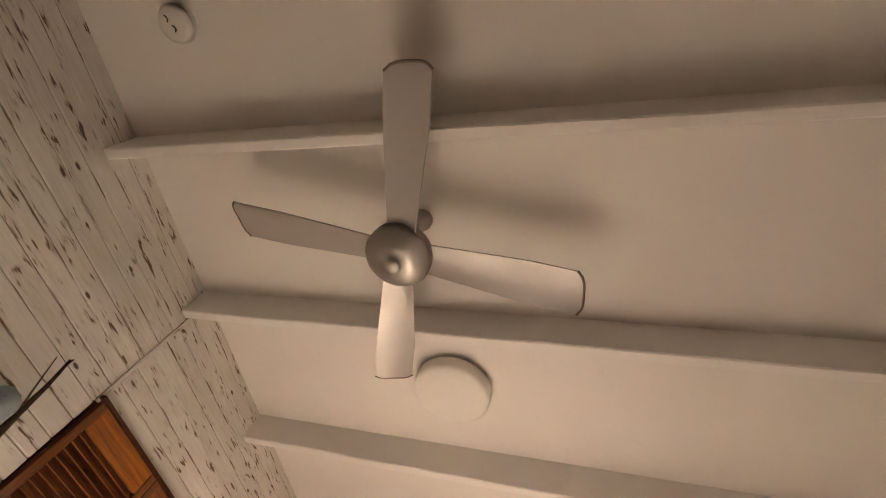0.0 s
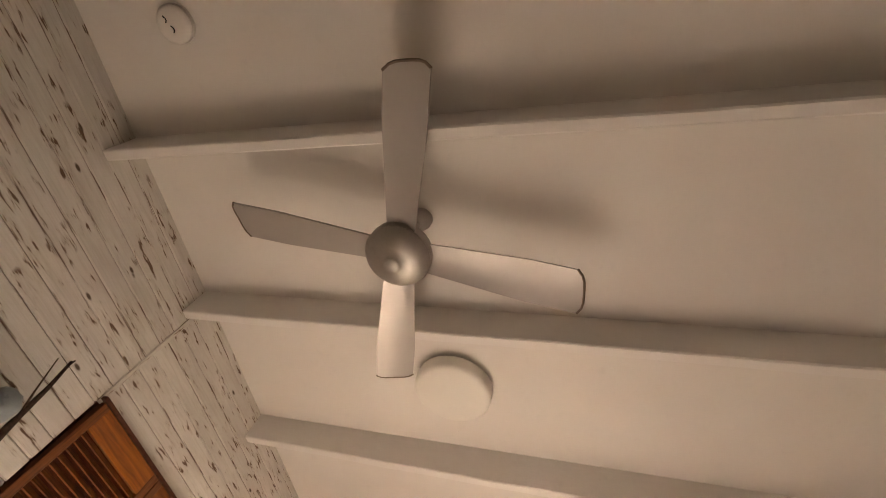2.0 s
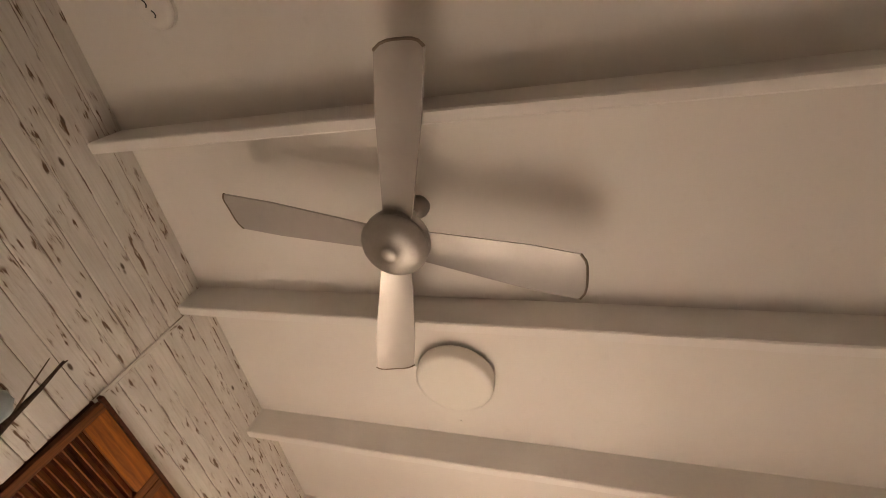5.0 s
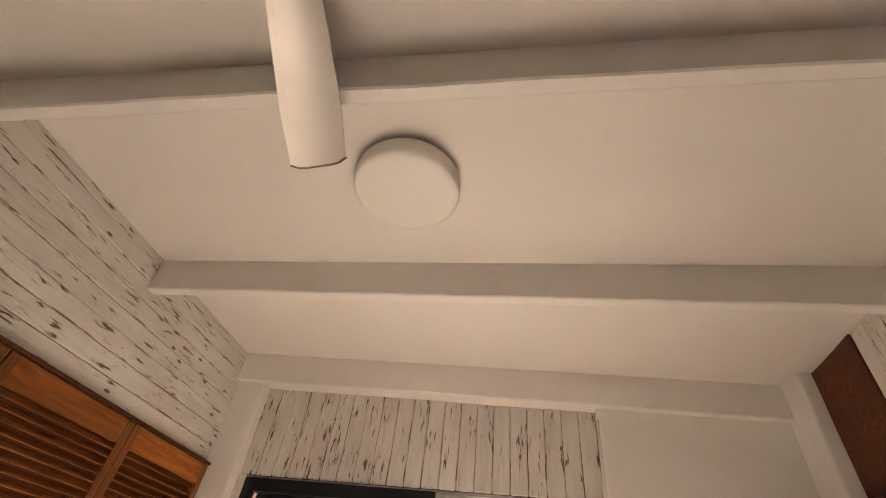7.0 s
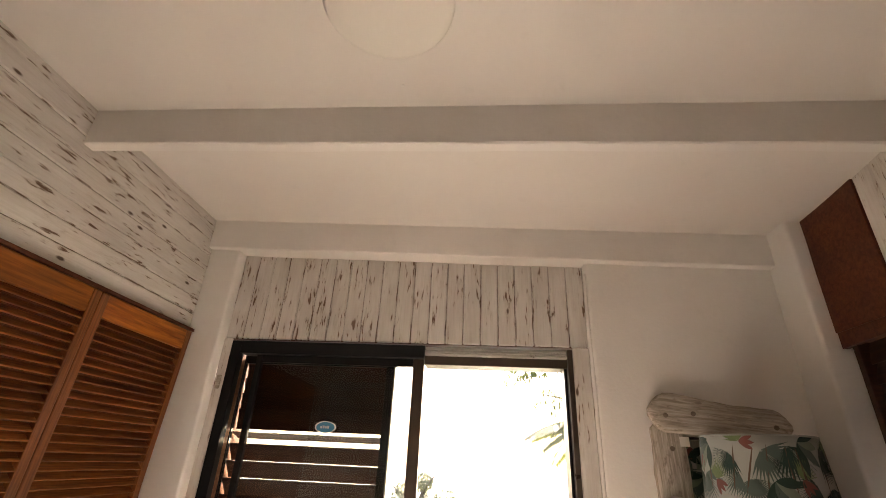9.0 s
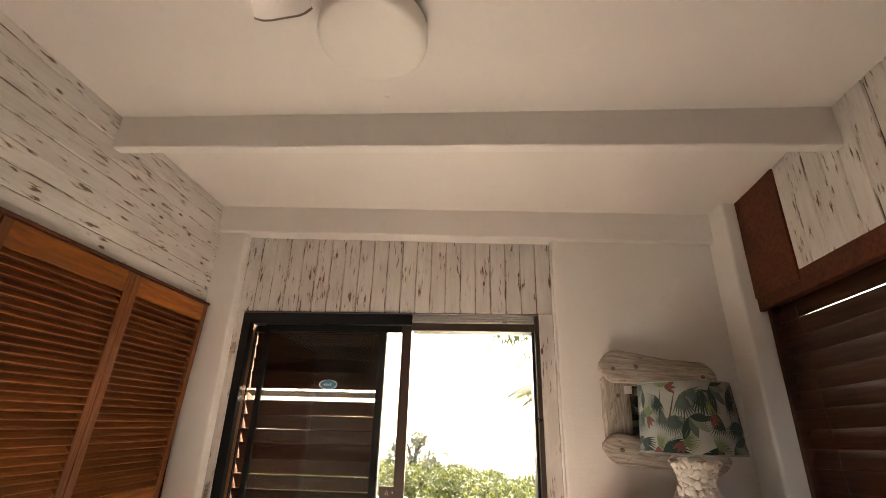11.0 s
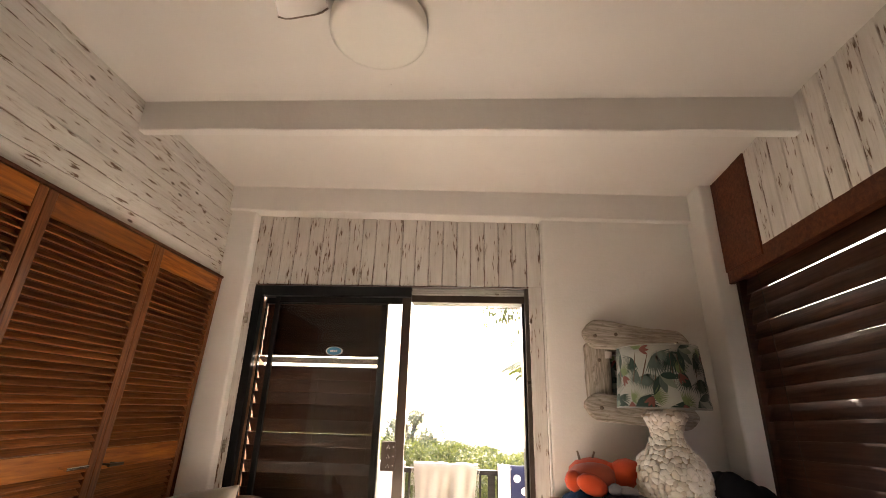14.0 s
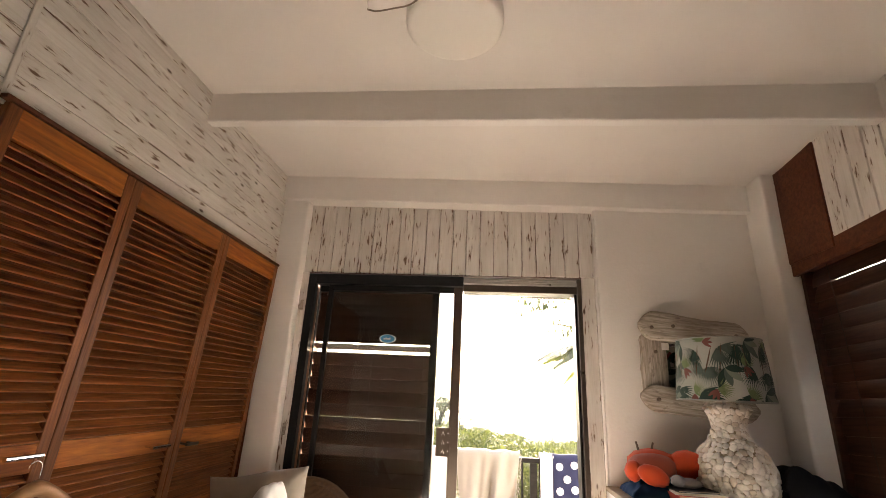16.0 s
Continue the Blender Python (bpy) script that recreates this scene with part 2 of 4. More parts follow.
# ---- the room ----
XL, XR = -0.225, 2.925      # faces of the boarded side walls
YF, YB = 3.235, -2.2        # plaster of the far wall, and the wall behind the bed
DL, DR, DH = 0.0, 1.805, 2.05


def ceiling_z(x, y):
    s = min(1.0, max(0.0, (y - 2.0) / 1.1))
    return 2.737 - 0.075 * s * s * (3 - 2 * s) * min(1.0, max(0.0, (x + 0.22) / 3.14))


bm = bmesh.new()
sheet(bm, lambda u, v: (-0.35 + 3.5 * u, YB - 0.1 + 5.7 * v, ceiling_z(-0.35 + 3.5 * u, YB - 0.1 + 5.7 * v)), 24, 60)
ceiling = part("ceiling", bm, M_CEIL, smooth=True)
solid(ceiling, 0.05, 1.0)
structure(ceiling, "flat white painted ceiling between painted beams", "ceiling")
roof = part("roof_slab", new_box((-0.9, YB - 0.5, 2.86), (3.6, 4.35, 2.98)), M_WALL)
structure(roof, "plain roof over the room with a short eave", "roof")

floor = empty("floor")
structure(floor, "brown timber board floor", "floor")
part("screed", new_box((-0.3, YB - 0.1, -0.12), (3.05, 3.5, -0.022)), M_DARKWOOD, floor)

wall_left = empty("wall_left")
# core coloured dark so that the narrow joints between boards look shadowed
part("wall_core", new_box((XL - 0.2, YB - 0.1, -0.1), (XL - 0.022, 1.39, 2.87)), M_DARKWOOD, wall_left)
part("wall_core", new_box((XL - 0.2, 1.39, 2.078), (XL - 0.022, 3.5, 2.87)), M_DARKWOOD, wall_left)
part("recess", new_box((XL - 0.75, 1.30, -0.1), (XL - 0.55, 3.5, 2.87)), M_DARKWOOD, wall_left)
part("recess_end", new_box((XL - 0.55, 3.24, -0.1), (XL - 0.021, 3.5, 2.078)), M_DARKWOOD, wall_left)
part("recess_end", new_box((XL - 0.55, 1.30, -0.1), (XL - 0.2, 1.388, 2.87)), M_DARKWOOD, wall_left)
structure(wall_left, "side wall clad in rubbed whitewashed boards", "wall")
wall_back = part("wall_back", new_box((XL - 0.02, YB - 0.2, -0.1), (3.2, YB, 2.87)), M_WALL)
structure(wall_back, "plain white wall behind the bed", "wall")

# far wall: plaster to both sides of the sliding door and over it
wall_far = empty("wall_far")
structure(wall_far, "white plastered wall round a sliding door", "wall")


def plaster_block(name, lo, hi, parent, material=M_WALL, wob=0.004, cut=0.07, soft=0.014):
    """A block of hand-laid plaster, with edges that waver a little."""
    b = new_box(lo, hi, soft, 3)
    for ax in range(3):
        span = hi[ax] - lo[ax]
        k = int(span / cut)
        for i in range(1, min(k, 40)):
            co = [0, 0, 0]
            co[ax] = lo[ax] + span * i / min(k, 40)
            no = [0, 0, 0]
            no[ax] = 1
            bmesh.ops.bisect_plane(b, geom=b.verts[:] + b.edges[:] + b.faces[:], plane_co=co, plane_no=no)
    for v in b.verts:
        v.co += wob * Vector(noise.noise_vector(v.co * 5.0)) + 0.4 * wob * Vector(noise.noise_vector(v.co * 17.0))
    return part(name, b, material, parent, smooth=True)


plaster_block("plaster_pier", (XL - 0.02, 3.225, 0.0), (-0.05, 3.5, 2.80), wall_far)
plaster_block("plaster_panel", (1.893, YF, 0.0), (3.15, 3.5, 2.80), wall_far, soft=0.02)
# dark colour here paints the shadow in the joints of the boards over it
part("lintel", new_box((-0.05, 3.312, DH + 0.012), (1.893, 3.5, 2.80)), M_DARKWOOD, wall_far)
column = plaster_block("corner_column", (2.838, 3.04, 0.0), (3.06, 3.3, 2.80), wall_far, soft=0.018)
for v in column.data.vertices:
    if v.co.x < 2.92:
        v.co.x += 0.034 * (1 - v.co.z / 2.8)

# right wall: low wall, window opening, boards over a dark header
wall_right = empty("wall_right")
structure(wall_right, "side wall with a blind-covered window under boards", "wall")
part("low_wall", new_box((2.95, YB - 0.1, -0.1), (3.15, 3.3, 0.72)), M_WALL, wall_right)
part("wall_end", new_box((2.95, YB - 0.1, 0.72), (3.15, 0.22, 2.87)), M_WALL, wall_right)
# dark behind the upright boards, as painted shadow for their joints
part("wall_over_window", new_box((2.952, 0.1, 2.1), (3.15, 3.3, 2.87)), M_DARKWOOD, wall_right)


# ---- ceiling beams ----
def beam(y0, z_left, z_right, depth, x1, label, skew=0.0):
    b = bmesh.new()
    n = 90
    ring = []
    for i in range(n + 1):
        x = XL + 0.001 + (x1 - XL) * i / n
        zb = z_left + (z_right - z_left) * i / n
        y = y0 + skew * (x - XL)
        w = 0.0035 * noise.noise((x * 2.3, y0 * 3, 1)) + 0.0018 * noise.noise((x * 11, y0, 4))
        w2 = 0.003 * noise.noise((x * 2.9, y0 * 3, 7)) + 0.0015 * noise.noise((x * 14, y0, 9))
        e = 0.006
        ring.append([b.verts.new(p) for p in ((x, y, 2.82), (x, y + w2, zb + e + w), (x, y + e + w2, zb + w), (x, y + depth - e, zb + w), (x, y + depth, zb + e + w), (x, y + depth, 2.82))])
    for r0, r1 in zip(ring, ring[1:]):
        for k in range(6):
            b.faces.new((r0[k], r0[(k + 1) % 6], r1[(k + 1) % 6], r1[k]))
    b.faces.new(ring[0])
    b.faces.new(ring[-1][::-1])
    bmesh.ops.recalc_face_normals(b, faces=b.faces)
    return structure(part("beam", b, M_BEAM), label, "beam")


beam(0.518, 2.568, 2.565, 0.044, XR, "white painted timber ceiling beam", -0.0257)
beam(1.328, 2.568, 2.575, 0.05, XR, "white painted timber ceiling beam")
beam(2.262, 2.571, 2.54, 0.055, XR, "white painted timber ceiling beam")
beam(3.19, 2.562, 2.482, 0.14, 2.885, "white painted beam along the far wall")

# ---- sliding door, its blind, and trims ----
door = empty("door_1")
structure(door, "half-open sliding glass door in dark aluminium", "door")
part("jamb", new_box((DL, 3.285, 0.0), (0.052, 3.335, DH), 0.003), M_BLACK, door, "black aluminium jamb")
part("jamb", new_box((1.779, 3.285, 0.0), (DR, 3.42, DH), 0.003), M_BRONZE, door, "bronze aluminium jamb")
part("jamb_strip", new_box((1.762, 3.31, 0.0), (1.777, 3.42, 2.0), 0.002), M_BLACK, door)
part("head", new_box((0.0525, 3.285, 1.985), (1.05, 3.42, DH), 0.003), M_BLACK, door)
part("head", new_box((1.0505, 3.30, 1.955), (1.7785, 3.42, 2.0), 0.003), M_BRONZE, door)
for k, zt in enumerate((2.005, 2.021, 2.037)):
    part("track", new_box((1.0505, 3.287 + 0.012 * k, zt), (1.7785, 3.42, zt + 0.011), 0.002), M_SILVER, door, "bare aluminium track")
part("reveal_strip", new_box((DL, 3.336, 0.0), (DL + 0.022, 3.56, DH), 0.003), M_REVEAL, door, "sunlit reddish timber strip beside the blind")
part("sill", new_box((0.0525, 3.29, 0.0), (1.7785, 3.46, 0.025), 0.003), M_SILVER, door)


def glazed_leaf(name, x0, x1, y, widths, mats, pane_mat, label):
    w0, w1 = widths
    leaf = part(name, new_box((x0, y, 0.03), (x0 + w0, y + 0.03, 1.984), 0.003), mats[0], door, label)
    part("stile", new_box((x1 - w1, y, 0.03), (x1, y + 0.03, 1.984), 0.003), mats[1], leaf)
    part("top_rail", new_box((x0 + w0, y + 0.002, 1.945), (x1 - w1, y + 0.028, 1.984), 0.003), mats[0], leaf)
    part("bottom_rail", new_box((x0 + w0, y + 0.002, 0.03), (x1 - w1, y + 0.028, 0.11), 0.003), mats[0], leaf)
    pane = part("pane", new_box((x0 + w0, y + 0.012, 0.11), (x1 - w1, y + 0.017, 1.945)), pane_mat, leaf, "clear glass pane")
    pane.visible_shadow = False
    return leaf


leaf_a = glazed_leaf("sliding_leaf", 0.138, 1.047, 3.318, (0.03, 0.058), (M_BLACK, M_BRONZE), M_GLASS, "dark framed glass leaf slid open")
leaf_b = glazed_leaf("fixed_leaf", 0.054, 0.885, 3.362, (0.006, 0.042), (M_BLACK, M_BLACK), M_GLASS, "fixed glass leaf behind the sliding one")
part("weather_strip", new_box((0.886, 3.357, 0.03), (0.893, 3.385, 1.98), 0.001), M_SILVER, door, "pale edge strip")
lock = part("lock_plate", new_box((0.915, 3.309, 0.955), (1.0, 3.3175, 1.115), 0.003), M_BRONZE, leaf_a, "bronze lock plate with worn marks")
for zc in (0.985, 1.035, 1.085):
    b = bmesh.new()
    tube(b, [(0.949, 3.307, zc - 0.012), (0.957, 3.306, zc + 0.008), (0.966, 3.307, zc - 0.012)], 0.0022, 6)
    part("lock_mark", b, M_PLASTIC, leaf_a, "pale worn mark", True)
    part("screw", lathe(bmesh.new(), [(0, 0.002), (0.004, 0.001), (0.004, -0.002)], 10), M_SILVER, leaf_a, at=Matrix.Translation((0.988, 3.3085, zc)) @ pose(0, 0, 0, 90))
# oval sticker on the glass
M_STICK = plain("blue sticker", (0.05, 0.24, 0.42), 0.4)
sticker = empty("window_sticker", Matrix.Translation((0.567, 3.3285, 1.634)) @ pose(0, 0, 0, 90))
part("sticker_oval", lathe(bmesh.new(), [(0, 0.0012), (1, 0.0012), (1, 0)], 36), M_STICK, sticker, at=Matrix.Diagonal((0.052, 0.026, 1, 1)))
part("sticker_rim", lathe(bmesh.new(), [(0.86, 0.0018), (1.0, 0.0018), (1.0, 0), (0.86, 0)], 36), M_PLASTIC, sticker, at=Matrix.Diagonal((0.055, 0.028, 1, 1)))
b = bmesh.new()
for k in range(4):
    box(b, (-0.026 + 0.012 * k, -0.006, 0.0014), (-0.017 + 0.012 * k, 0.004 + 0.003 * (k % 2), 0.002))
part("sticker_marks", b, M_PLASTIC, sticker)
tagged(sticker, "small blue oval sticker on door glass", "sticker")
# wooden turn buttons on the trim beside the door
for zt in (1.83, 1.06):
    tb = part("turn_button", new_box((-0.034, 3.272, zt - 0.035), (-0.012, 3.286, zt + 0.035), 0.005), M_DRIFT)
    tagged(tb, "small worn wooden catch on the door trim", "catch", "door catches")


def slat_mesh(length, width, thick, timber, bow=0.004):
    """A blind slat along x, its width along y."""
    b = bmesh.new()
    n = 4
    top = [[b.verts.new((x, -width / 2 + width * i / n, bow * (1 - (2 * i / n - 1) ** 2) + thick / 2)) for i in range(n + 1)] for x in (0, length)]
    bot = [[b.verts.new((x, -width / 2 + width * i / n, bow * (1 - (2 * i / n - 1) ** 2) - thick / 2)) for i in range(n + 1)] for x in (0, length)]
    for i in range(n):
        b.faces.new((top[0][i], top[1][i], top[1][i + 1], top[0][i + 1]))
        b.faces.new((bot[0][i + 1], bot[1][i + 1], bot[1][i], bot[0][i]))
        for e in (0, 1):
            b.faces.new((top[e][i], top[e][i + 1], bot[e][i + 1], bot[e][i]))
    for i in (0, n):
        b.faces.new((top[0][i], top[1][i], bot[1][i], bot[0][i]))
    bmesh.ops.recalc_face_normals(b, faces=b.faces)
    me = bpy.data.meshes.new("slat")
    b.to_mesh(me)
    b.free()
    me.materials.append(timber)
    return me


def blind(length, top, bottom, pitch, gaps, tilt, label, m, timber, width=0.097):
    """A hanging timber blind along its local x, room side towards local -y; gaps: the turn and sag of slats that hang askew."""
    root = empty("timber_blind", m)
    tagged(root, label, "blind", "timber blinds")
    part("head_rail", new_box((0, -0.03, top), (length, 0.03, top + 0.045), 0.004), M_DARKWOOD, root)
    me = slat_mesh(length, width, 0.004, timber)
    z, k = top - 0.045, 0
    rnd = random.Random(5)
    while z > bottom:
        ob = new("slat", me)
        ob.parent = root
        more, sag = gaps.get(k, (0, 0))
        a = tilt + rnd.uniform(-0.5, 0.5) + more
        ob.matrix_basis = pose(0, rnd.uniform(-0.003, 0.003), z, 0, sag + rnd.uniform(-0.12, 0.12), 0) @ pose(0, 0, 0, a)
        z -= pitch
        k += 1
    part("bottom_rail", new_box((0, -0.028, z + 0.02), (length, 0.028, z + 0.045), 0.006), M_DARKWOOD, root)
    for f in (0.09, 0.5, 0.91):
        for s in (-1, 1):
            part("cord", tube(bmesh.new(), [(length * f, s * 0.036, top), (length * f, s * 0.036, z + 0.03)], 0.0014, 5), M_DARK, root)
    return root


blind(0.845, 1.956, 0.12, 0.0815, {4: (66, 0), 5: (30.2, 0), 6: (30.9, 0), 7: (30.6, 0), 8: (18, 0), 9: (28.0, 0), 10: (29.2, 0), 11: (18, 0), 12: (29, 0)}, -80, "dark brown timber blind hanging behind door glass",
      Matrix.Translation((0.026, 3.475, 0)), M_BLIND, 0.104)
side = Matrix.Translation((XR, 2.69, 0)) @ pose(0, 0, 0, -2.4, 0, 0)
blind(2.75, 2.041, 0.85, 0.083, {0: (-4, 0.0), 1: (-9.5, 0.5), 2: (-4, 0.15), 3: (-10.5, 0.52), 4: (-5, 0.1), 5: (-11, 0.5), 7: (-11, 0.5), 8: (-14, 0)}, 80, "closed dark brown timber window blind",
      Matrix.Translation((2.985, 2.972, 0)) @ pose(0, 0, 0, 0, 0, -90) @ pose(0, 0, 0, 0, -2.4, 0), M_REDBLIND)

window = empty("window_1")
structure(window, "wide window in a dark timber frame", "window")
part("window_header", new_box((0.0, -2.98, 2.042), (0.03, 0.315, 2.146), 0.003), M_DARKWOOD, window, at=side)
part("window_post", new_box((2.918, 2.694, 2.098), (2.95, 3.045, 2.76), 0.003), M_DARKWOOD, window, "broad dark timber panel")
part("window_jamb", new_box((2.944, 2.978, 0.72), (3.1, 3.010, 2.10), 0.003), M_REDBLIND, window, "dark timber jamb")
part("window_sill", new_box((2.90, 0.1, 0.70), (3.16, 2.978, 0.735), 0.004), M_DARKWOOD, window)
part("frame_outer", new_box((3.10, 0.1, 0.735), (3.14, 0.16, 2.1), 0.003), M_BLACK, window)
pane = part("pane", new_box((3.118, 0.16, 0.735), (3.123, 2.978, 2.1)), M_GLASS, window, "clear glass pane")
pane.visible_shadow = False

# ---- louvred built-in wardrobe ----
CX = -0.195                 # face of the doors


def louvre_door(y0, y1, handle):
    """One door with an upper and a lower field of louvres; its face looks along +x."""
    d = empty("wardrobe_door", Matrix.Translation((CX, y0 + 0.002, 2.07)) @ pose(0, 0, 0, 0, 2.7, 0) @ Matrix.Translation((0, 0, -2.07)))
    w = y1 - y0 - 0.004
    st, th = 0.041, 0.03
    top, low = 2.07, 0.06
    along = pose(0, 0, 0, 0, 0, 90)
    up = pose(0, 0, 0, 0, -90, 0)
    for y in (0, w - st):
        part("stile", new_box((0, -st, -th), (top - low, 0, 0), 0.004), M_STILE, d,
             at=Matrix.Translation((0, y, low)) @ Matrix(((0, 0, 1, 0), (0, -1, 0, 0), (1, 0, 0, 0), (0, 0, 0, 1))))
    for za, zb in ((1.972, top), (1.0, 1.09), (low, low + 0.12)):
        part("rail", new_box((0, 0.002, za), (w - 2 * st, th - 0.002, zb), 0.003), M_CLOSET, d, at=Matrix.Translation((0, st, 0)) @ along)
    me = bpy.data.meshes.new("louvre")
    b = new_box((0, -0.0195, -0.003), (w - 2 * st, 0.0195, 0.003), 0.0022, 2)
    b.to_mesh(me)
    b.free()
    me.materials.append(M_SLAT)
    for za, zb in ((1.09, 1.972), (low + 0.12, 1.0)):
        n = round((zb - za) / 0.032)
        for k in range(n):
            z = za + (k + 0.5) * (zb - za) / n
            ob = new("louvre", me)
            ob.parent = d
            ob.matrix_basis = Matrix.Translation((-0.0165, st, z)) @ along @ pose(0, 0, 0, 41 + random.uniform(-1.5, 1.5), 0, 0)
    # added dark sheet: its colour gives the shade seen between the louvres
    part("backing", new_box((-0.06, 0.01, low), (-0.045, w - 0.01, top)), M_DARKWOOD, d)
    if handle:
        ya, yb, z, m = handle
        h = part("handle", tube(bmesh.new(), [(0.042, ya - y0, z), (0.042, yb - y0, z)], 0.0075, 12), m, d, "bar handle")
        for y in (ya - y0 + 0.02, yb - y0 - 0.02):
            part("handle_post", tube(bmesh.new(), [(-0.002, y, z), (0.042, y, z)], 0.005, 8), m, h)
    return tagged(d, "orange varnished louvred wooden wardrobe door, closed", "wardrobe door", "louvred wardrobe doors")


louvre_door(1.40, 1.912, (1.728, 1.85, 1.06, M_CHROME))
louvre_door(1.912, 2.577, (2.362, 2.478, 1.03, M_CHROME))
louvre_door(2.577, 3.215, (2.60, 2.69, 1.022, M_BRONZE))
case = part("wardrobe_frame", new_box((XL - 0.02, 1.385, 2.073), (CX + 0.004, 3.22, 2.088), 0.002), M_DARKWOOD)
tagged(case, "thin dark timber strip over wardrobe doors", "trim", kind="structure")

# ---- ceiling fan ----
FAN = (1.022, 0.885)
fan = empty("ceiling_fan", Matrix.Translation((FAN[0], FAN[1], 0)))
tagged(fan, "four-bladed silver ceiling fan with brushed nickel hub", "ceiling fan")
part("canopy", lathe(bmesh.new(), [(0.0, 2.745), (0.045, 2.745), (0.044, 2.715), (0.034, 2.685), (0.016, 2.672), (0, 2.67)], 40), M_NICKEL, fan, smooth=True)
part("downrod", tube(bmesh.new(), [(0, 0, 2.70), (0, 0, 2.52)], 0.0125, 16), M_NICKEL, fan, smooth=True)
part("motor_housing", lathe(bmesh.new(), [(0.0, 2.53), (0.05, 2.528), (0.092, 2.515), (0.114, 2.492), (0.118, 2.47), (0.116, 2.452)], 56), M_NICKEL, fan, smooth=True)
part("seam", lathe(bmesh.new(), [(0.112, 2.455), (0.1135, 2.452), (0.1135, 2.446), (0.112, 2.443)], 56), M_DARK, fan, smooth=True)
part("hub_bowl", lathe(bmesh.new(), [(0.117, 2.4475), (0.118, 2.441), (0.110, 2.426), (0.088, 2.408), (0.058, 2.396), (0.036, 2.391), (0.029, 2.383), (0.022, 2.377), (0.0, 2.3755)], 56), M_NICKEL, fan, "brushed nickel bowl with a round nub", True)


def blade(angle):
    b = bmesh.new()
    n, m = 22, 6
    pitch = radians(11)

    def f(u, v):
        r = 0.10 + 0.545 * u
        half = 0.053 + 0.022 * min(1, u * 1.6)
        y = (2 * v - 1) * half
        r2 = r - (0.03 * u ** 6) * (1 - v) - 0.022 * max(0, u - 0.9) * 10 * abs(2 * v - 1) ** 4
        z = -y * math.tan(pitch) + 0.008 * (1 - (2 * v - 1) ** 2) - 0.006 * u
        return (r2, y, z)

    sheet(b, f, n, m)
    root = part("blade", b, M_BLADE, fan, "silver-grey painted blade", True, at=Matrix.Translation((0, 0, 2.468)) @ pose(0, 0, 0, 0, 0, angle))
    solid(root, 0.006, 0.0)
    root.modifiers.new("crisp edge", "EDGE_SPLIT").split_angle = radians(35)
    e = bmesh.new()
    tube(e, [Vector(f(1.0, k / 8)) for k in range(9)], 0.0048, 8)
    part("blade_tip", e, M_TIP, root, "dusty blade end", True)


for k in range(4):
    blade(11.5 + 90 * k)

# ---- ceiling light and smoke alarm ----
light = empty("ceiling_light", Matrix.Translation((1.07, 1.778, 0)))
tagged(light, "round opal ceiling light, switched off", "ceiling light")
part("base", lathe(bmesh.new(), [(0, 2.742), (0.165, 2.742), (0.165, 2.722), (0, 2.722)], 56), M_PLASTIC, light, smooth=False)
part("diffuser", lathe(bmesh.new(), [(0.178, 2.722), (0.186, 2.716), (0.188, 2.70), (0.188, 2.668), (0.186, 2.656), (0.178, 2.648), (0.164, 2.644), (0.10, 2.640), (0, 2.638)], 64), M_OPAL, light, "frosted opal drum", True)
alarm = empty("smoke_alarm", Matrix.Translation((0.205, 0.112, 0)))
tagged(alarm, "round white smoke alarm on the ceiling", "smoke alarm")
part("base", lathe(bmesh.new(), [(0, 2.742), (0.068, 2.742), (0.068, 2.728), (0, 2.728)], 40), M_PLASTIC, alarm)
part("vent_ring", lathe(bmesh.new(), [(0.06, 2.729), (0.06, 2.722), (0.0, 2.722)], 40), M_DARK, alarm)
part("cover", lathe(bmesh.new(), [(0.064, 2.724), (0.066, 2.716), (0.063, 2.704), (0.052, 2.697), (0.0, 2.694)], 48), M_PLASTIC, alarm, smooth=True)
b = bmesh.new()
tube(b, [(-0.02 + 0.01 * math.sin(k * 0.9), -0.03 + 0.0075 * k, 2.6945) for k in range(4)], 0.0026, 6)
tube(b, [(0.0 + 0.01 * math.sin(k * 0.9), 0.004 + 0.0075 * k, 2.6945) for k in range(4)], 0.0026, 6)
part("test_slot", b, M_DARK, alarm)
dot = part("screw_hole", lathe(bmesh.new(), [(0, 0.004), (0.008, 0.004), (0.006, -0.001), (0, -0.002)], 14), M_WALL, at=Matrix.Translation((1.046, 2.155, 2.734)))
tagged(dot, "small filled screw hole in the ceiling", "screw hole")

# ---- chest of drawers by the far wall ----
M_CHESTTOP = wood("pale pine top", (0.36, 0.235, 0.14), (0.52, 0.37, 0.235), 0.5)
M_CHEST = plain("white painted chest", (0.70, 0.675, 0.63), 0.5, 0.0, 0.04, 9.0)
TOP = 0.87
chest = empty("chest_of_drawers", Matrix.Translation((1.872, 2.80, 0)))
tagged(chest, "white chest of drawers with a pale pine top", "chest of drawers")
part("top", new_box((0, -0.01, TOP - 0.024), (0.94, 0.432, TOP), 0.005), M_CHESTTOP, chest, "pale pine top board")
part("body", new_box((0.015, 0.0, 0.05), (0.925, 0.43, TOP - 0.025), 0.004), M_CHEST, chest)
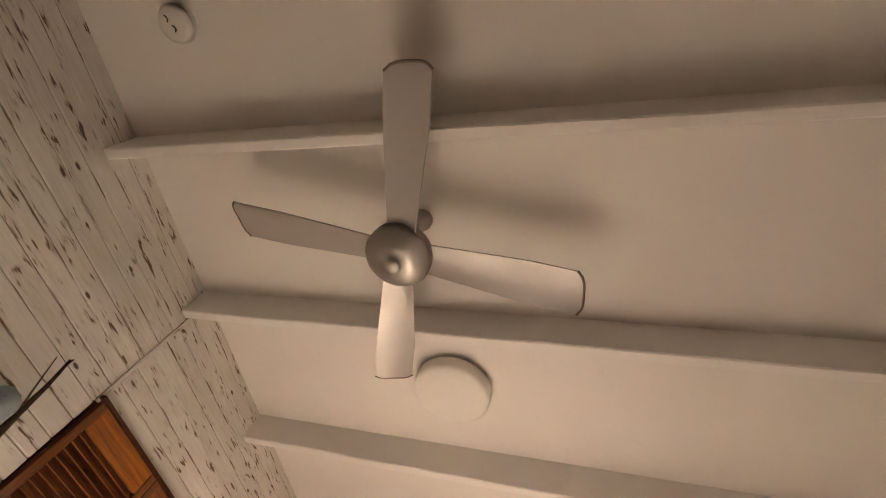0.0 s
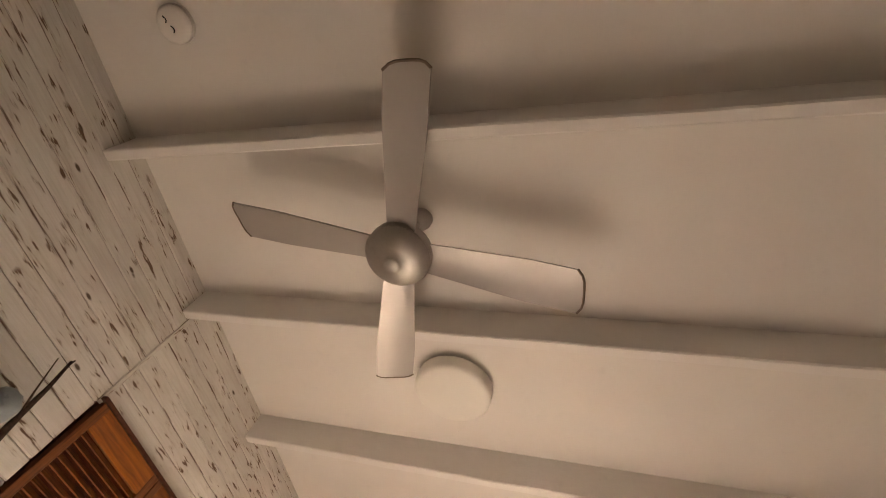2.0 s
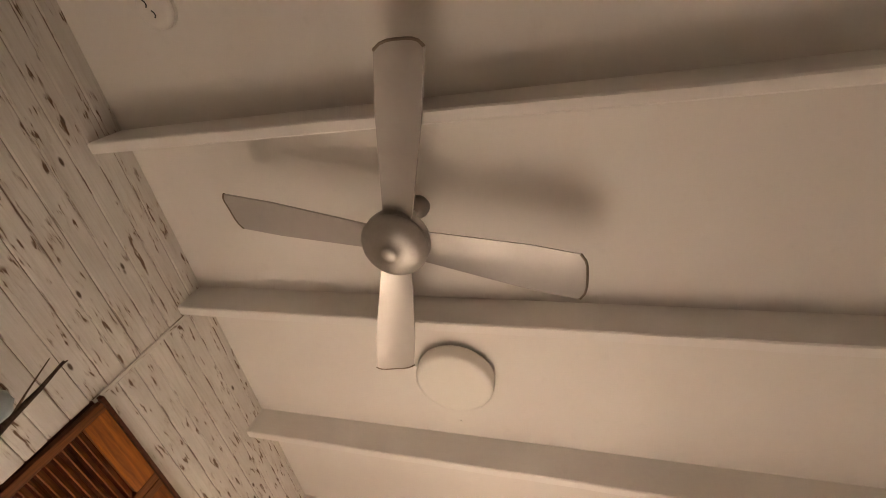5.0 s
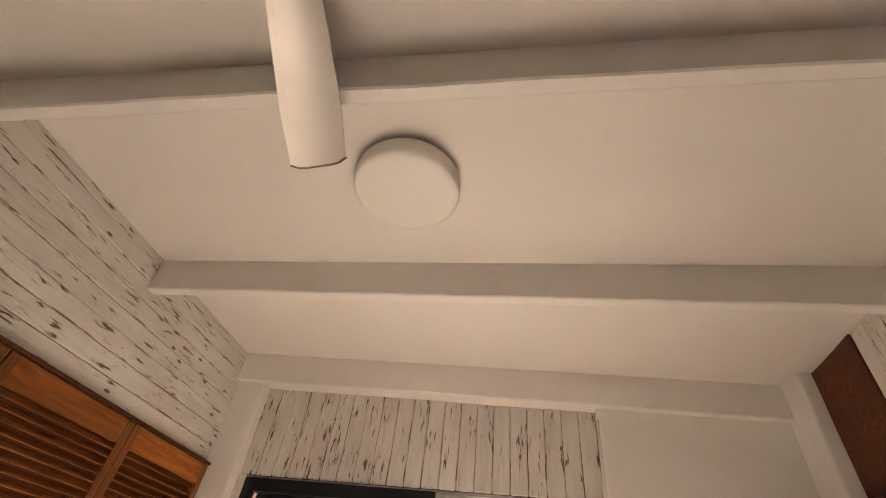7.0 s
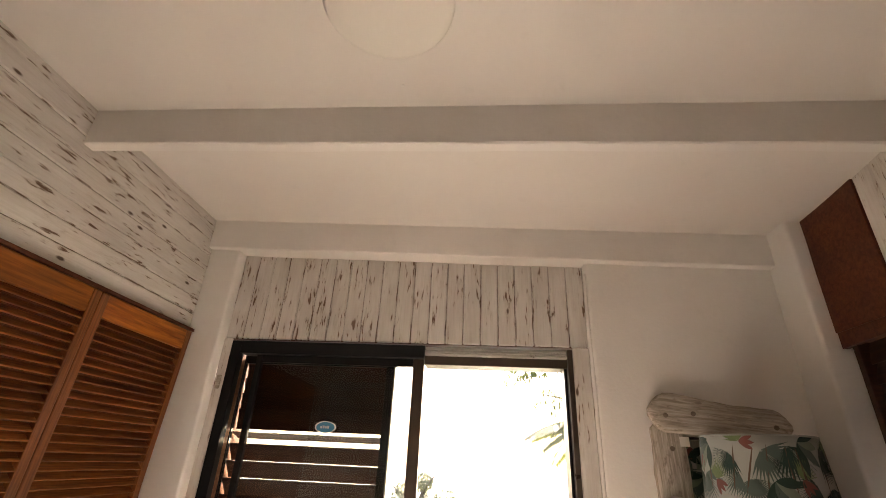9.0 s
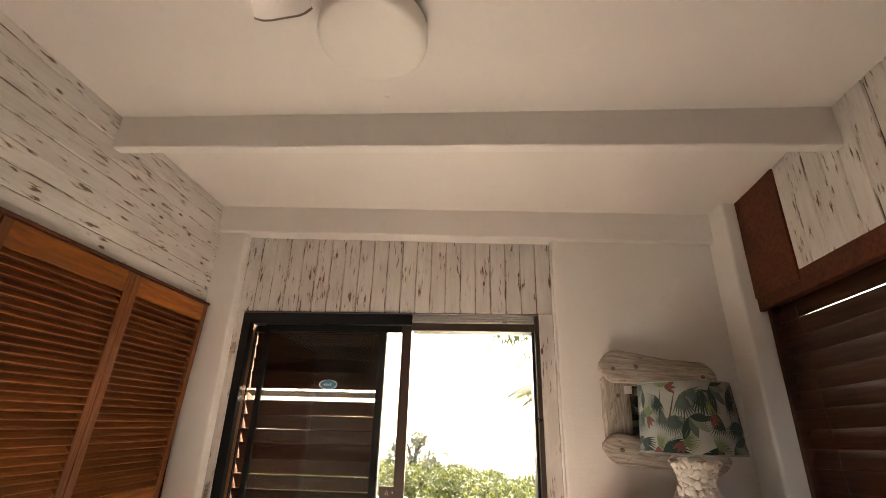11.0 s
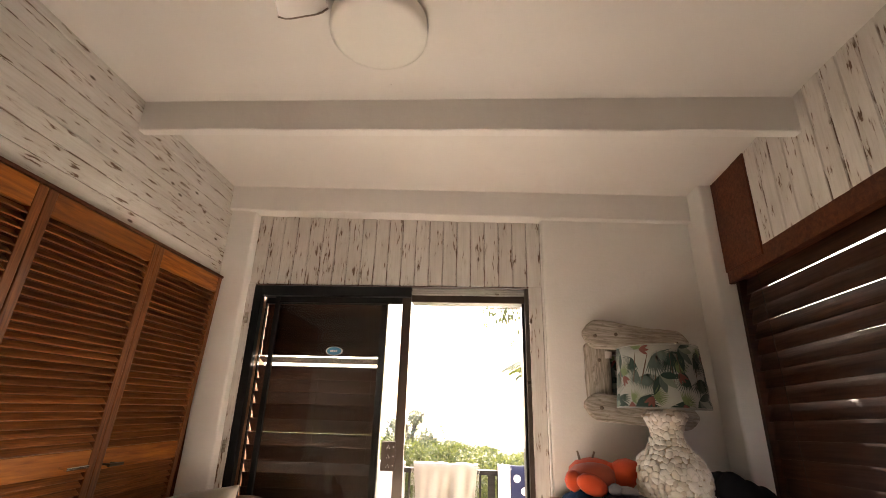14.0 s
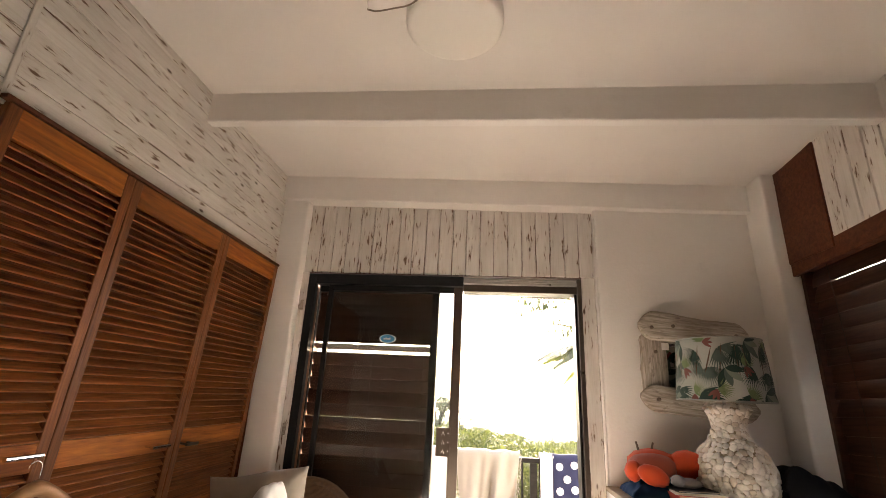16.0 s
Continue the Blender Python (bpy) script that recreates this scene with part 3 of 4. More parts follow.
for k in range(3):
    z0 = 0.08 + 0.255 * k
    dr = part("drawer_front", new_box((0.03, -0.018, z0), (0.91, -0.001, z0 + 0.24), 0.004), M_CHEST, chest)
    for xk in (0.25, 0.69):
        part("knob", lathe(bmesh.new(), [(0, 0.022), (0.012, 0.02), (0.014, 0.012), (0.006, 0.006), (0.006, 0)], 16), M_CHROME, dr, smooth=True, at=Matrix.Translation((xk, -0.018, z0 + 0.12)) @ pose(0, 0, 0, 90))

# ---- shell lamp with a printed shade ----
LX, LY = 2.438, 2.975
lamp = empty("table_lamp", Matrix.Translation((LX, LY, TOP)))
tagged(lamp, "shell-covered table lamp with a tropical leaf shade", "table lamp")
PROFILE = [(0.0, 0.125), (0.02, 0.15), (0.07, 0.168), (0.13, 0.176), (0.18, 0.166), (0.225, 0.142), (0.265, 0.104), (0.30, 0.079), (0.335, 0.069), (0.37, 0.071), (0.40, 0.083), (0.425, 0.098), (0.44, 0.096), (0.448, 0.05)]


def lamp_radius(z):
    for (z0, r0), (z1, r1) in zip(PROFILE, PROFILE[1:]):
        if z0 <= z <= z1:
            return r0 + (r1 - r0) * (z - z0) / (z1 - z0)
    return PROFILE[-1][1]


m, t, bs = mat("lamp grout", 0.85)
bs.inputs["Base Color"].default_value = (0.46, 0.37, 0.27, 1)
bump(t, bs, noise_tex(t, coords(t), 90.0, 4.0), 0.5, 0.004)
M_GROUT = m
m, t, bs = mat("white sea shell", 0.42)
geo = t.nodes.new("ShaderNodeNewGeometry")
col = ramp(t, geo.outputs["Random Per Island"], (0.0, (0.50, 0.40, 0.30)), (0.2, (0.66, 0.575, 0.47)), (0.6, (0.74, 0.675, 0.585)), (1.0, (0.78, 0.74, 0.68)))
stain = noise_tex(t, coords(t), 40.0, 4.0)
info = t.nodes.new("ShaderNodeObjectInfo")
col = mix(t, 1.0, col, ramp(t, info.outputs["Random"], (0.0, (0.80, 0.74, 0.66)), (0.6, (1.0, 1.0, 1.0))), "MULTIPLY")
t.links.new(mix(t, ramp(t, stain, (0.55, 0.0), (0.75, 0.45)), col, (0.42, 0.32, 0.22)), bs.inputs["Base Color"])
bump(t, bs, noise_tex(t, coords(t), 160.0, 3.0), 0.2, 0.002)
M_SHELLS = m
part("lamp_body", lathe(bmesh.new(), [(r, z) for z, r in reversed(PROFILE)], 48), M_GROUT, lamp, "grout between shells", True)
rnd = random.Random(11)
b = bmesh.new()
ico = bmesh.new()
bmesh.ops.create_icosphere(ico, subdivisions=2, radius=1)
ico_v = [v.co.copy() for v in ico.verts]
ico_f = [[v.index for v in f.verts] for f in ico.faces]
ico.free()
shell_me = []
for k in range(6):
    me = bpy.data.meshes.new("shell")
    sx, sy, sz, tp = rnd.uniform(0.8, 1.3), rnd.uniform(0.6, 0.95), rnd.uniform(0.32, 0.46), rnd.uniform(0.15, 0.4)
    me.from_pydata([Vector((v.x * sx * (1 - tp * v.y), v.y * sy, v.z * sz)) for v in ico_v], [], ico_f)
    for p in me.polygons:
        p.use_smooth = True
    me.materials.append(M_SHELLS)
    shell_me.append(me)
verts, faces, singles = [], [], 0
z = 0.008
while z < 0.445:
    r = lamp_radius(z)
    size = 0.0185 if z < 0.26 else 0.0165
    n = max(6, int(math.tau * r / (size * 1.5)))
    off = rnd.random()
    for k in range(n):
        a = (k + off + rnd.uniform(-0.25, 0.25)) * math.tau / n
        zz = z + rnd.uniform(-0.007, 0.007)
        rr = lamp_radius(min(0.444, max(0.003, zz)))
        slope = (lamp_radius(min(0.444, zz + 0.01)) - lamp_radius(max(0.003, zz - 0.01))) / 0.02
        nrm = Vector((math.cos(a), math.sin(a), -slope)).normalized()
        q = nrm.to_track_quat("Z", "Y").to_matrix() @ Euler((rnd.uniform(-0.35, 0.35), rnd.uniform(-0.35, 0.35), rnd.uniform(0, 6.28))).to_matrix()
        s = size * rnd.uniform(0.9, 1.32)
        c = Vector((rr * math.cos(a), rr * math.sin(a), zz)) + nrm * rnd.uniform(0.0, 0.005)
        me = rnd.choice(shell_me)
        m4 = Matrix.Translation(c) @ q.to_4x4() @ Matrix.Diagonal((s, s, s, 1))
        if -2.95 < (a if a < math.pi else a - math.tau) < -0.55 and singles < 300:
            singles += 1
            ob = new("shell", me)
            ob.parent, ob.matrix_basis = lamp, m4
        else:
            base = len(verts)
            verts += [m4 @ v.co for v in me.vertices]
            faces += [[base + i for i in f] for f in ico_f]
    z += size * 1.22
me = bpy.data.meshes.new("shell_cover")
me.from_pydata(verts, [], faces)
for p in me.polygons:
    p.use_smooth = True
me.materials.append(M_SHELLS)
shells = new("shell_cover", me)
shells.parent = lamp
tagged(shells, "white sea shells set side by side", kind="stuff")

SH0, SH1, RB, RT = 0.468, 0.775, 0.224, 0.2


def on_shade(u, v, lift=0.0):
    a = u * math.tau
    r = RB + (RT - RB) * v + lift
    return Vector((r * math.cos(a), r * math.sin(a), SH0 + (SH1 - SH0) * v))


M_SHADE = cloth("pale lampshade linen", (0.33, 0.335, 0.305), 0.06)
shade = part("lampshade", sheet(bmesh.new(), lambda u, v: on_shade(u, v), 64, 6), M_SHADE, lamp, "pale linen shade with printed palm leaves", True)
solid(shade, 0.003, -1.0)
for v in (0.0, 1.0):
    part("shade_rim", tube(bmesh.new(), [on_shade(k / 48, v, 0.0005) for k in range(49)], 0.0028, 6, False), M_SHADE, shade, smooth=True)
part("shade_band", sheet(bmesh.new(), lambda u, v: on_shade(u, 0.33 + 0.008 * v, 0.0012), 64, 1), plain("shade seam", (0.36, 0.33, 0.29), 0.9), shade)
part("harp", tube(bmesh.new(), [(0, 0, 0.44), (0, 0, 0.56)], 0.014, 14), M_NICKEL, lamp, smooth=True)
for k in range(3):
    a = k * math.tau / 3
    part("spoke", tube(bmesh.new(), [(0, 0, 0.76), (0.2 * math.cos(a), 0.2 * math.sin(a), 0.768)], 0.002, 6), M_NICKEL, lamp)


def printed(verts_uv, lift):
    return [on_shade(u, v, lift) for u, v in verts_uv]


def frond(bm, u, v, angle, size, n, lift, spread=1.9):
    """A fan palm leaf printed on the shade: n pointed fingers round a stalk end."""
    for k in range(n):
        a = angle + spread * (k / (n - 1) - 0.5)
        ln = size * (0.75 + 0.25 * math.cos((k / (n - 1) - 0.5) * 2.4))
        w = 0.10
        pts = []
        for d, s in ((0.03, 0), (0.45, -w), (1.0, 0.0), (0.45, w)):
            du, dv = ln * d * math.cos(a + s), ln * d * math.sin(a + s)
            pts.append((u + du / (RB * math.tau), min(0.985, max(0.015, v + dv / (SH1 - SH0)))))
        if max(p[1] for p in pts) - min(p[1] for p in pts) > 0.004:
            bm.faces.new([bm.verts.new(p) for p in printed(pts, lift)])


def ovate(bm, u, v, angle, size, wide, lift, n=10):
    left, right = [], []
    for k in range(n + 1):
        d = k / n
        w = wide * math.sin(math.pi * d) ** 0.8
        for s, lst in ((1, left), (-1, right)):
            x, y = size * d, s * w
            du, dv = x * math.cos(angle) - y * math.sin(angle), x * math.sin(angle) + y * math.cos(angle)
            lst.append((u + du / (RB * math.tau), min(0.985, max(0.015, v + dv / (SH1 - SH0)))))
    ring = left + right[-2:0:-1]
    for (a, b_), (c, d_) in zip(zip(left, left[1:]), zip(right, right[1:])):
        q = printed((a, b_, d_, c), lift)
        vs = [bm.verts.new(p) for p in q]
        bm.faces.new(vs)


PRINTS = [("deep green print", (0.016, 0.04, 0.03)), ("grey green print", (0.075, 0.105, 0.09)), ("pale sage print", (0.17, 0.20, 0.16)), ("coral pink print", (0.16, 0.055, 0.045)), ("umber stalk print", (0.10, 0.06, 0.04)), ("yellow green print", (0.14, 0.19, 0.085))]
sheets_bm = [bmesh.new() for _ in PRINTS]
rnd = random.Random(23)
for i in range(21):
    u = i / 21 + rnd.uniform(-0.015, 0.015)
    for row in range(3):
        v = (0.13, 0.52, 0.86)[row] + rnd.uniform(-0.08, 0.08)
        uu = u + (0, 0.03, 0.012)[row]
        kind = rnd.random()
        ang = rnd.uniform(-2.6, -0.5)
        lift = 0.0016 + 0.0003 * (i % 3)
        if kind < 0.55:
            frond(sheets_bm[rnd.choice((0, 0, 1))], uu, v, ang, rnd.uniform(0.085, 0.13), 19, lift, 2.3)
        elif kind < 0.8:
            for q in range(4):
                ovate(sheets_bm[(0, 1, 2, 0)[q]], uu, v, ang + 0.62 * (q - 1.5), rnd.uniform(0.08, 0.12), 0.017, lift + 0.0003 * q)
        else:
            for q in range(3):
                ovate(sheets_bm[3], uu, v, ang + 0.45 * q, 0.055, 0.008, lift + 0.0003 * q)
            frond(sheets_bm[5], uu, v, ang + 2.6, 0.075, 13, lift)
    ovate(sheets_bm[4], u + 0.01, 0.35, 1.5 + rnd.uniform(-0.3, 0.3), 0.17, 0.0035, 0.0015)
for (name, c), s in zip(PRINTS, sheets_bm):
    part("printed_leaves", s, cloth(name, c, 0.25), shade, name.replace(" print", "") + " leaves printed on the linen")

# ---- driftwood mirror on the wall ----
mirror = empty("driftwood_mirror", Matrix.Translation((0, YF, 0)))
tagged(mirror, "square wall mirror framed in grey driftwood planks", "mirror")


def drift_plank(p0, p1, w0, w1, thick, y, seed, label=""):
    """A water-worn plank from p0 to p1 (x, z) with rounded ends."""
    a, c = Vector((p0[0], 0, p0[1])), Vector((p1[0], 0, p1[1]))
    ln = (c - a).length
    bm = bmesh.new()
    n, k = 26, 18
    rings = []
    for i in range(n + 1):
        u = i / n
        e = min(1.0, math.sin(math.pi * min(max(u, 0.004), 0.996)) * 3.2) ** 0.5
        w = (w0 + (w1 - w0) * u) * 0.5 * e * (1 + 0.09 * noise.noise((u * 3.1, seed, 0)))
        off = 0.010 * noise.noise((u * 2.2, seed, 5))
        ring = []
        for j in range(k):
            t_ = math.tau * j / k
            cy = abs(math.cos(t_)) ** 0.55 * math.copysign(1, math.cos(t_))
            sy = abs(math.sin(t_)) ** 0.55 * math.copysign(1, math.sin(t_))
            r = 1 + 0.05 * noise.noise((u * 9, j * 0.7, seed))
            ring.append(bm.verts.new((ln * u, thick * 0.5 * sy * r * (0.5 + 0.5 * e), off + w * cy * r)))
        rings.append(ring)
    for r0, r1 in zip(rings, rings[1:]):
        for j in range(k):
            bm.faces.new((r0[j], r0[(j + 1) % k], r1[(j + 1) % k], r1[j]))
    bm.faces.new(rings[0])
    bm.faces.new(rings[-1])
    bmesh.ops.recalc_face_normals(bm, faces=bm.faces)
    ang = math.degrees(math.atan2(c.z - a.z, c.x - a.x))
    return part("plank", bm, M_DRIFT, mirror, label, True, at=Matrix.Translation((a.x, y, a.z)) @ pose(0, 0, 0, 0, -ang, 0))


drift_plank((2.185, 1.285), (2.175, 1.72), 0.145, 0.15, 0.035, -0.028, 2.0)
drift_plank((2.60, 1.26), (2.60, 1.74), 0.12, 0.13, 0.035, -0.028, 9.0)
drift_plank((2.098, 1.752), (2.70, 1.70), 0.175, 0.14, 0.05, -0.066, 4.0, "broad top plank, bleached grey")
drift_plank((2.082, 1.352), (2.70, 1.29), 0.15, 0.14, 0.045, -0.064, 7.0)
part("mirror_glass", new_box((2.19, -0.014, 1.33), (2.62, -0.008, 1.72)), M_MIRROR, mirror, "silvered mirror glass")
for xk, zk in ((2.165, 1.735), (2.285, 1.745), (2.625, 1.70), (2.19, 1.60), (2.17, 1.335)):
    part("peg", lathe(bmesh.new(), [(0, 0.004), (0.010, 0.003), (0.011, -0.01)], 14), M_TIP, mirror, "dark wooden peg", True, at=Matrix.Translation((xk, -0.0925 if zk > 1.65 or zk < 1.4 else -0.047, zk)) @ pose(0, 0, 0, 90))
tag = part("paper_tag", new_box((2.222, 3.176, 1.61), (2.262, 3.178, 1.65)), M_PLASTIC)
tagged(tag, "small white card tucked into the mirror frame", "card")

# ---- things on the chest ----
M_RED = cloth("orange red plush", (0.58, 0.075, 0.025), 0.2, 260.0)
M_RED2 = cloth("dull red cloth", (0.36, 0.085, 0.05), 0.2)
M_BLUE = cloth("blue knitted cloth", (0.006, 0.03, 0.07), 0.4, sheen=0.0)
M_NAVY = cloth("black jacket cloth", (0.004, 0.0045, 0.0065), 0.3, sheen=0.0)
M_GREY = cloth("grey felt", (0.19, 0.18, 0.18), 0.2)
M_PAGE = plain("book pages", (0.66, 0.58, 0.45), 0.9, 0.0, 0.15, 300.0, 0.3)

crab = empty("plush_toy", Matrix.Translation((1.995, 3.02, TOP + 0.05)) @ Matrix.Diagonal((1.12, 1.12, 1.12, 1)))
tagged(crab, "orange-red plush crab lying on blue cloth", "soft toy")
part("plush_body", blob(bmesh.new(), (0.06, 0.0, 0.075), (0.105, 0.085, 0.062), 3, 0.10), M_RED2, crab, "dull red belly", True)
part("plush_shell", blob(bmesh.new(), (0.07, 0.035, 0.088), (0.108, 0.075, 0.062), 3, 0.08), M_RED, crab, smooth=True)
part("claw", blob(bmesh.new(), (0.215, 0.0, 0.092), (0.082, 0.07, 0.062), 3, 0.12), M_RED, crab, "plump claw", True)
part("claw", blob(bmesh.new(), (0.15, 0.01, 0.098), (0.045, 0.04, 0.035), 3, 0.10), M_RED, crab, "plump claw", True)
part("claw", blob(bmesh.new(), (0.035, -0.085, 0.048), (0.07, 0.038, 0.042), 3, 0.08, turn=Euler((0, 0.35, 0.1)).to_matrix()), M_RED, crab, "plump claw", True)
part("claw", blob(bmesh.new(), (-0.035, -0.04, 0.058), (0.038, 0.04, 0.045), 3, 0.12), M_RED, crab, "plump claw", True)
for dx in (0.0, 0.052):
    part("feeler", tube(bmesh.new(), [(0.015 + dx, 0.03, 0.13), (0.004 + dx * 1.5, 0.03, 0.176)], [0.006, 0.0045], 8), M_TIP, crab, "dark stalk", True)

rag = bmesh.new()


def rag_f(u, v):
    x, y = 1.925 + 0.30 * u, 2.885 + 0.24 * v
    edge = min(1.0, 5 * min(u, 1 - u, v, 1 - v))
    h = 0.006 + edge ** 0.5 * (0.060 + 0.03 * noise.noise((x * 11, y * 11, 0))) + 0.022 * edge * noise.noise((x * 30, y * 30, 3))
    return (x + 0.012 * noise.noise((v * 5, u * 3, 1)), y + 0.012 * noise.noise((u * 5, v * 3, 2)), TOP + h)


ragob = part("folded_cloth", sheet(rag, rag_f, 44, 36), M_BLUE, smooth=True)
solid(ragob, 0.006, 1.0)
tagged(ragob, "crumpled dark blue knitted cloth on the chest", "cloth")


def book(name, centre, size, turn, cover, label):
    bk = empty(name, Matrix.Translation(centre) @ pose(0, 0, 0, 0, 0, turn))
    w, d, h = size
    part("pages", new_box((-w / 2 + 0.004, -d / 2 + 0.004, 0.0022), (w / 2 - 0.001, d / 2 - 0.004, h - 0.0022)), M_PAGE, bk, "cream page edges")
    part("cover", new_box((-w / 2, -d / 2, 0), (w / 2, d / 2, 0.002), 0.0006, 1), cover, bk)
    part("cover", new_box((-w / 2, -d / 2, h - 0.002), (w / 2, d / 2, h), 0.0006, 1), cover, bk)
    part("spine", new_box((-w / 2 - 0.002, -d / 2, 0), (-w / 2, d / 2, h), 0.0006, 1), cover, bk)
    return tagged(bk, label, "book", "stacked books")


M_C1 = plain("red book cover", (0.42, 0.05, 0.025), 0.45)
M_C2 = plain("navy book cover", (0.02, 0.03, 0.08), 0.45)
M_C3 = plain("white book cover", (0.62, 0.60, 0.56), 0.45)
M_C4 = plain("black book cover", (0.02, 0.018, 0.018), 0.4)
book("book", (2.155, 2.87, TOP), (0.21, 0.15, 0.016), 12, M_C2, "navy paperback at the bottom of the pile")
book("book", (2.19, 2.86, TOP + 0.0162), (0.20, 0.14, 0.03), 4, M_C1, "thick red book lying in the pile")
book("book", (2.20, 2.865, TOP + 0.0464), (0.215, 0.145, 0.012), -5, M_C3, "white paperback lying on a red book")
book("book", (2.185, 2.87, TOP + 0.0586), (0.19, 0.135, 0.008), 6, M_C4, "thin black notebook on top of the pile")
slip = bmesh.new()
blob(slip, (2.18, 2.88, TOP + 0.0885), (0.06, 0.04, 0.022), 3, 0.18, 4.0)
blob(slip, (2.13, 2.88, TOP + 0.095), (0.032, 0.04, 0.026), 3, 0.15, 4.0)
tagged(part("sun_hat", slip, M_GREY, smooth=True), "soft grey felt hat lying on the books", "hat")

coat = bmesh.new()


def coat_f(u, v):
    x, y = 2.585 + 0.335 * u, 2.80 + 0.25 * v
    edge = min(1.0, 4 * min(u + 0.06, (1 - u) * 0.8, v, 1 - v))
    h = 0.004 + max(0, edge) ** 0.6 * (0.19 - 0.10 * u + 0.03 * noise.noise((x * 7, y * 7, 2)) + 0.022 * noise.noise((x * 22, y * 22, 6)))
    return (x, y, TOP + h)


coatob = part("jacket", sheet(coat, coat_f, 40, 30), M_NAVY, smooth=True)
solid(coatob, 0.008, 1.0)
tagged(coatob, "black jacket bundled on the chest behind the lamp", "jacket")
part("buckle", tube(bmesh.new(), [(2.628 + 0.012 * math.cos(k * 0.7), 2.846, TOP + 0.075 + 0.014 * math.sin(k * 0.7)) for k in range(10)], 0.0025, 6), M_CHROME, coatob, "small metal ring")

# ---- bed with its white sheet in the sun ----
M_SHEET = cloth("white cotton sheet", (0.78, 0.765, 0.74), 0.03)
M_BEDWOOD = wood("brown bed timber", (0.12, 0.06, 0.03), (0.22, 0.12, 0.06), 0.5)
bed = empty("bed", Matrix.Translation((1.31, 1.36, 0)))
tagged(bed, "low timber bed made up with a rumpled white sheet", "bed")
part("bed_frame", new_box((-0.68, -1.07, 0.16), (0.68, 1.05, 0.28), 0.01), M_BEDWOOD, bed, "brown timber bed frame")
for x in (-0.63, 0.57):
    for y in (-1.03, 0.96):
        part("leg", new_box((x, y, 0.0), (x + 0.06, y + 0.06, 0.16), 0.004), M_BEDWOOD, bed)


def sheet_f(u, v):
    a, c = 2 * u - 1, 2 * v - 1
    e = max(0.0, 1 - abs(a) ** 14) * max(0.0, 1 - abs(c) ** 14)
    x, y = 0.665 * a, 1.04 * c
    return (x, y, 0.285 + 0.235 * e ** 0.35 + e * (0.012 * noise.noise((x * 3, y * 3, 1)) + 0.008 * noise.noise((x * 11, y * 8, 4))))


sheet_ob = part("bed_sheet", sheet(bmesh.new(), sheet_f, 60, 80), M_SHEET, bed, "rumpled white cotton sheet over the mattress", True)
part("mattress", new_box((-0.655, -1.03, 0.282), (0.655, 1.03, 0.48), 0.03), M_SHEET, bed)

# ---- wicker chair with a cushion ----
m, t, bs = mat("brown wicker", 0.6)
wv = t.nodes.new("ShaderNodeTexWave")
wv.inputs["Scale"].default_value, wv.inputs["Distortion"].default_value = 60.0, 1.5
t.links.new(coords(t), wv.inputs["Vector"])
t.links.new(mix(t, wv.outputs["Fac"], (0.075, 0.035, 0.015), (0.20, 0.10, 0.042)), bs.inputs["Base Color"])
bump(t, bs, wv.outputs["Fac"], 0.8, 0.006)
M_WICKER = m
M_CUSHION = cloth("beige cushion linen", (0.31, 0.27, 0.22), 0.08)
M_SHIRT = cloth("white cotton", (0.72, 0.71, 0.69), 0.04)
CHX, CHY = 0.26, 2.74
chair = empty("wicker_chair", Matrix.Translation((CHX, CHY, 0)))
tagged(chair, "brown wicker armchair standing by the wardrobe", "chair")


def tub(u, v):
    a = math.pi * (1.02 * u - 0.01)
    r = 0.31 + 0.05 * v
    return (r * math.cos(a), 0.02 + r * math.sin(a) * 0.85, 0.40 + (0.20 + 0.225 * max(0.0, math.sin(a)) ** 1.5) * v)


tubob = part("backrest", sheet(bmesh.new(), tub, 40, 10), M_WICKER, chair, smooth=True)
solid(tubob, 0.025, 0)
part("rim", tube(bmesh.new(), [tub(k / 40, 1.0) for k in range(41)], 0.02, 10), M_WICKER, chair, smooth=True)
part("seat", lathe(bmesh.new(), [(0, 0.43), (0.29, 0.425), (0.315, 0.40), (0.30, 0.36), (0, 0.36)], 40), M_WICKER, chair, smooth=True)
for a in (35, 145, 215, 325):
    ca, sa = math.cos(radians(a)), math.sin(radians(a))
    part("leg", tube(bmesh.new(), [(0.24 * ca, 0.22 * sa, 0.37), (0.28 * ca, 0.26 * sa, 0.0)], [0.02, 0.016], 10), M_WICKER, chair, smooth=True)

pil = bmesh.new()


def pillow_side(s):
    def f(u, v):
        a, c = 2 * u - 1, 2 * v - 1
        e = (max(0, 1 - abs(a) ** 2.6) * max(0, 1 - abs(c) ** 2.6)) ** 0.55
        wx = 0.232 * (1 - 0.085 * (1 - c * c)) * a
        wz = 0.205 * (1 - 0.06 * (1 - a * a)) * c
        y = s * (0.002 + 0.098 * e) + 0.02 * e * noise.noise((wx * 14, wz * 14, s)) + 0.004 * noise.noise((wx * 40, wz * 40, s))
        return (wx, y, wz + 0.005 * math.sin(a * 4.0 + 0.6) * max(0, c))
    return f


sheet(pil, pillow_side(1), 30, 30)
sheet(pil, pillow_side(-1), 30, 30)
bmesh.ops.remove_doubles(pil, verts=pil.verts, dist=0.0048)
bmesh.ops.recalc_face_normals(pil, faces=pil.faces)
cushion = part("cushion", pil, M_CUSHION, smooth=True, at=Matrix.Translation((0.185, 2.62, 0.725)) @ pose(0, 0, 0, -16, -9, 6))
tagged(cushion, "plump beige linen cushion leaning in the wicker chair", "cushion")


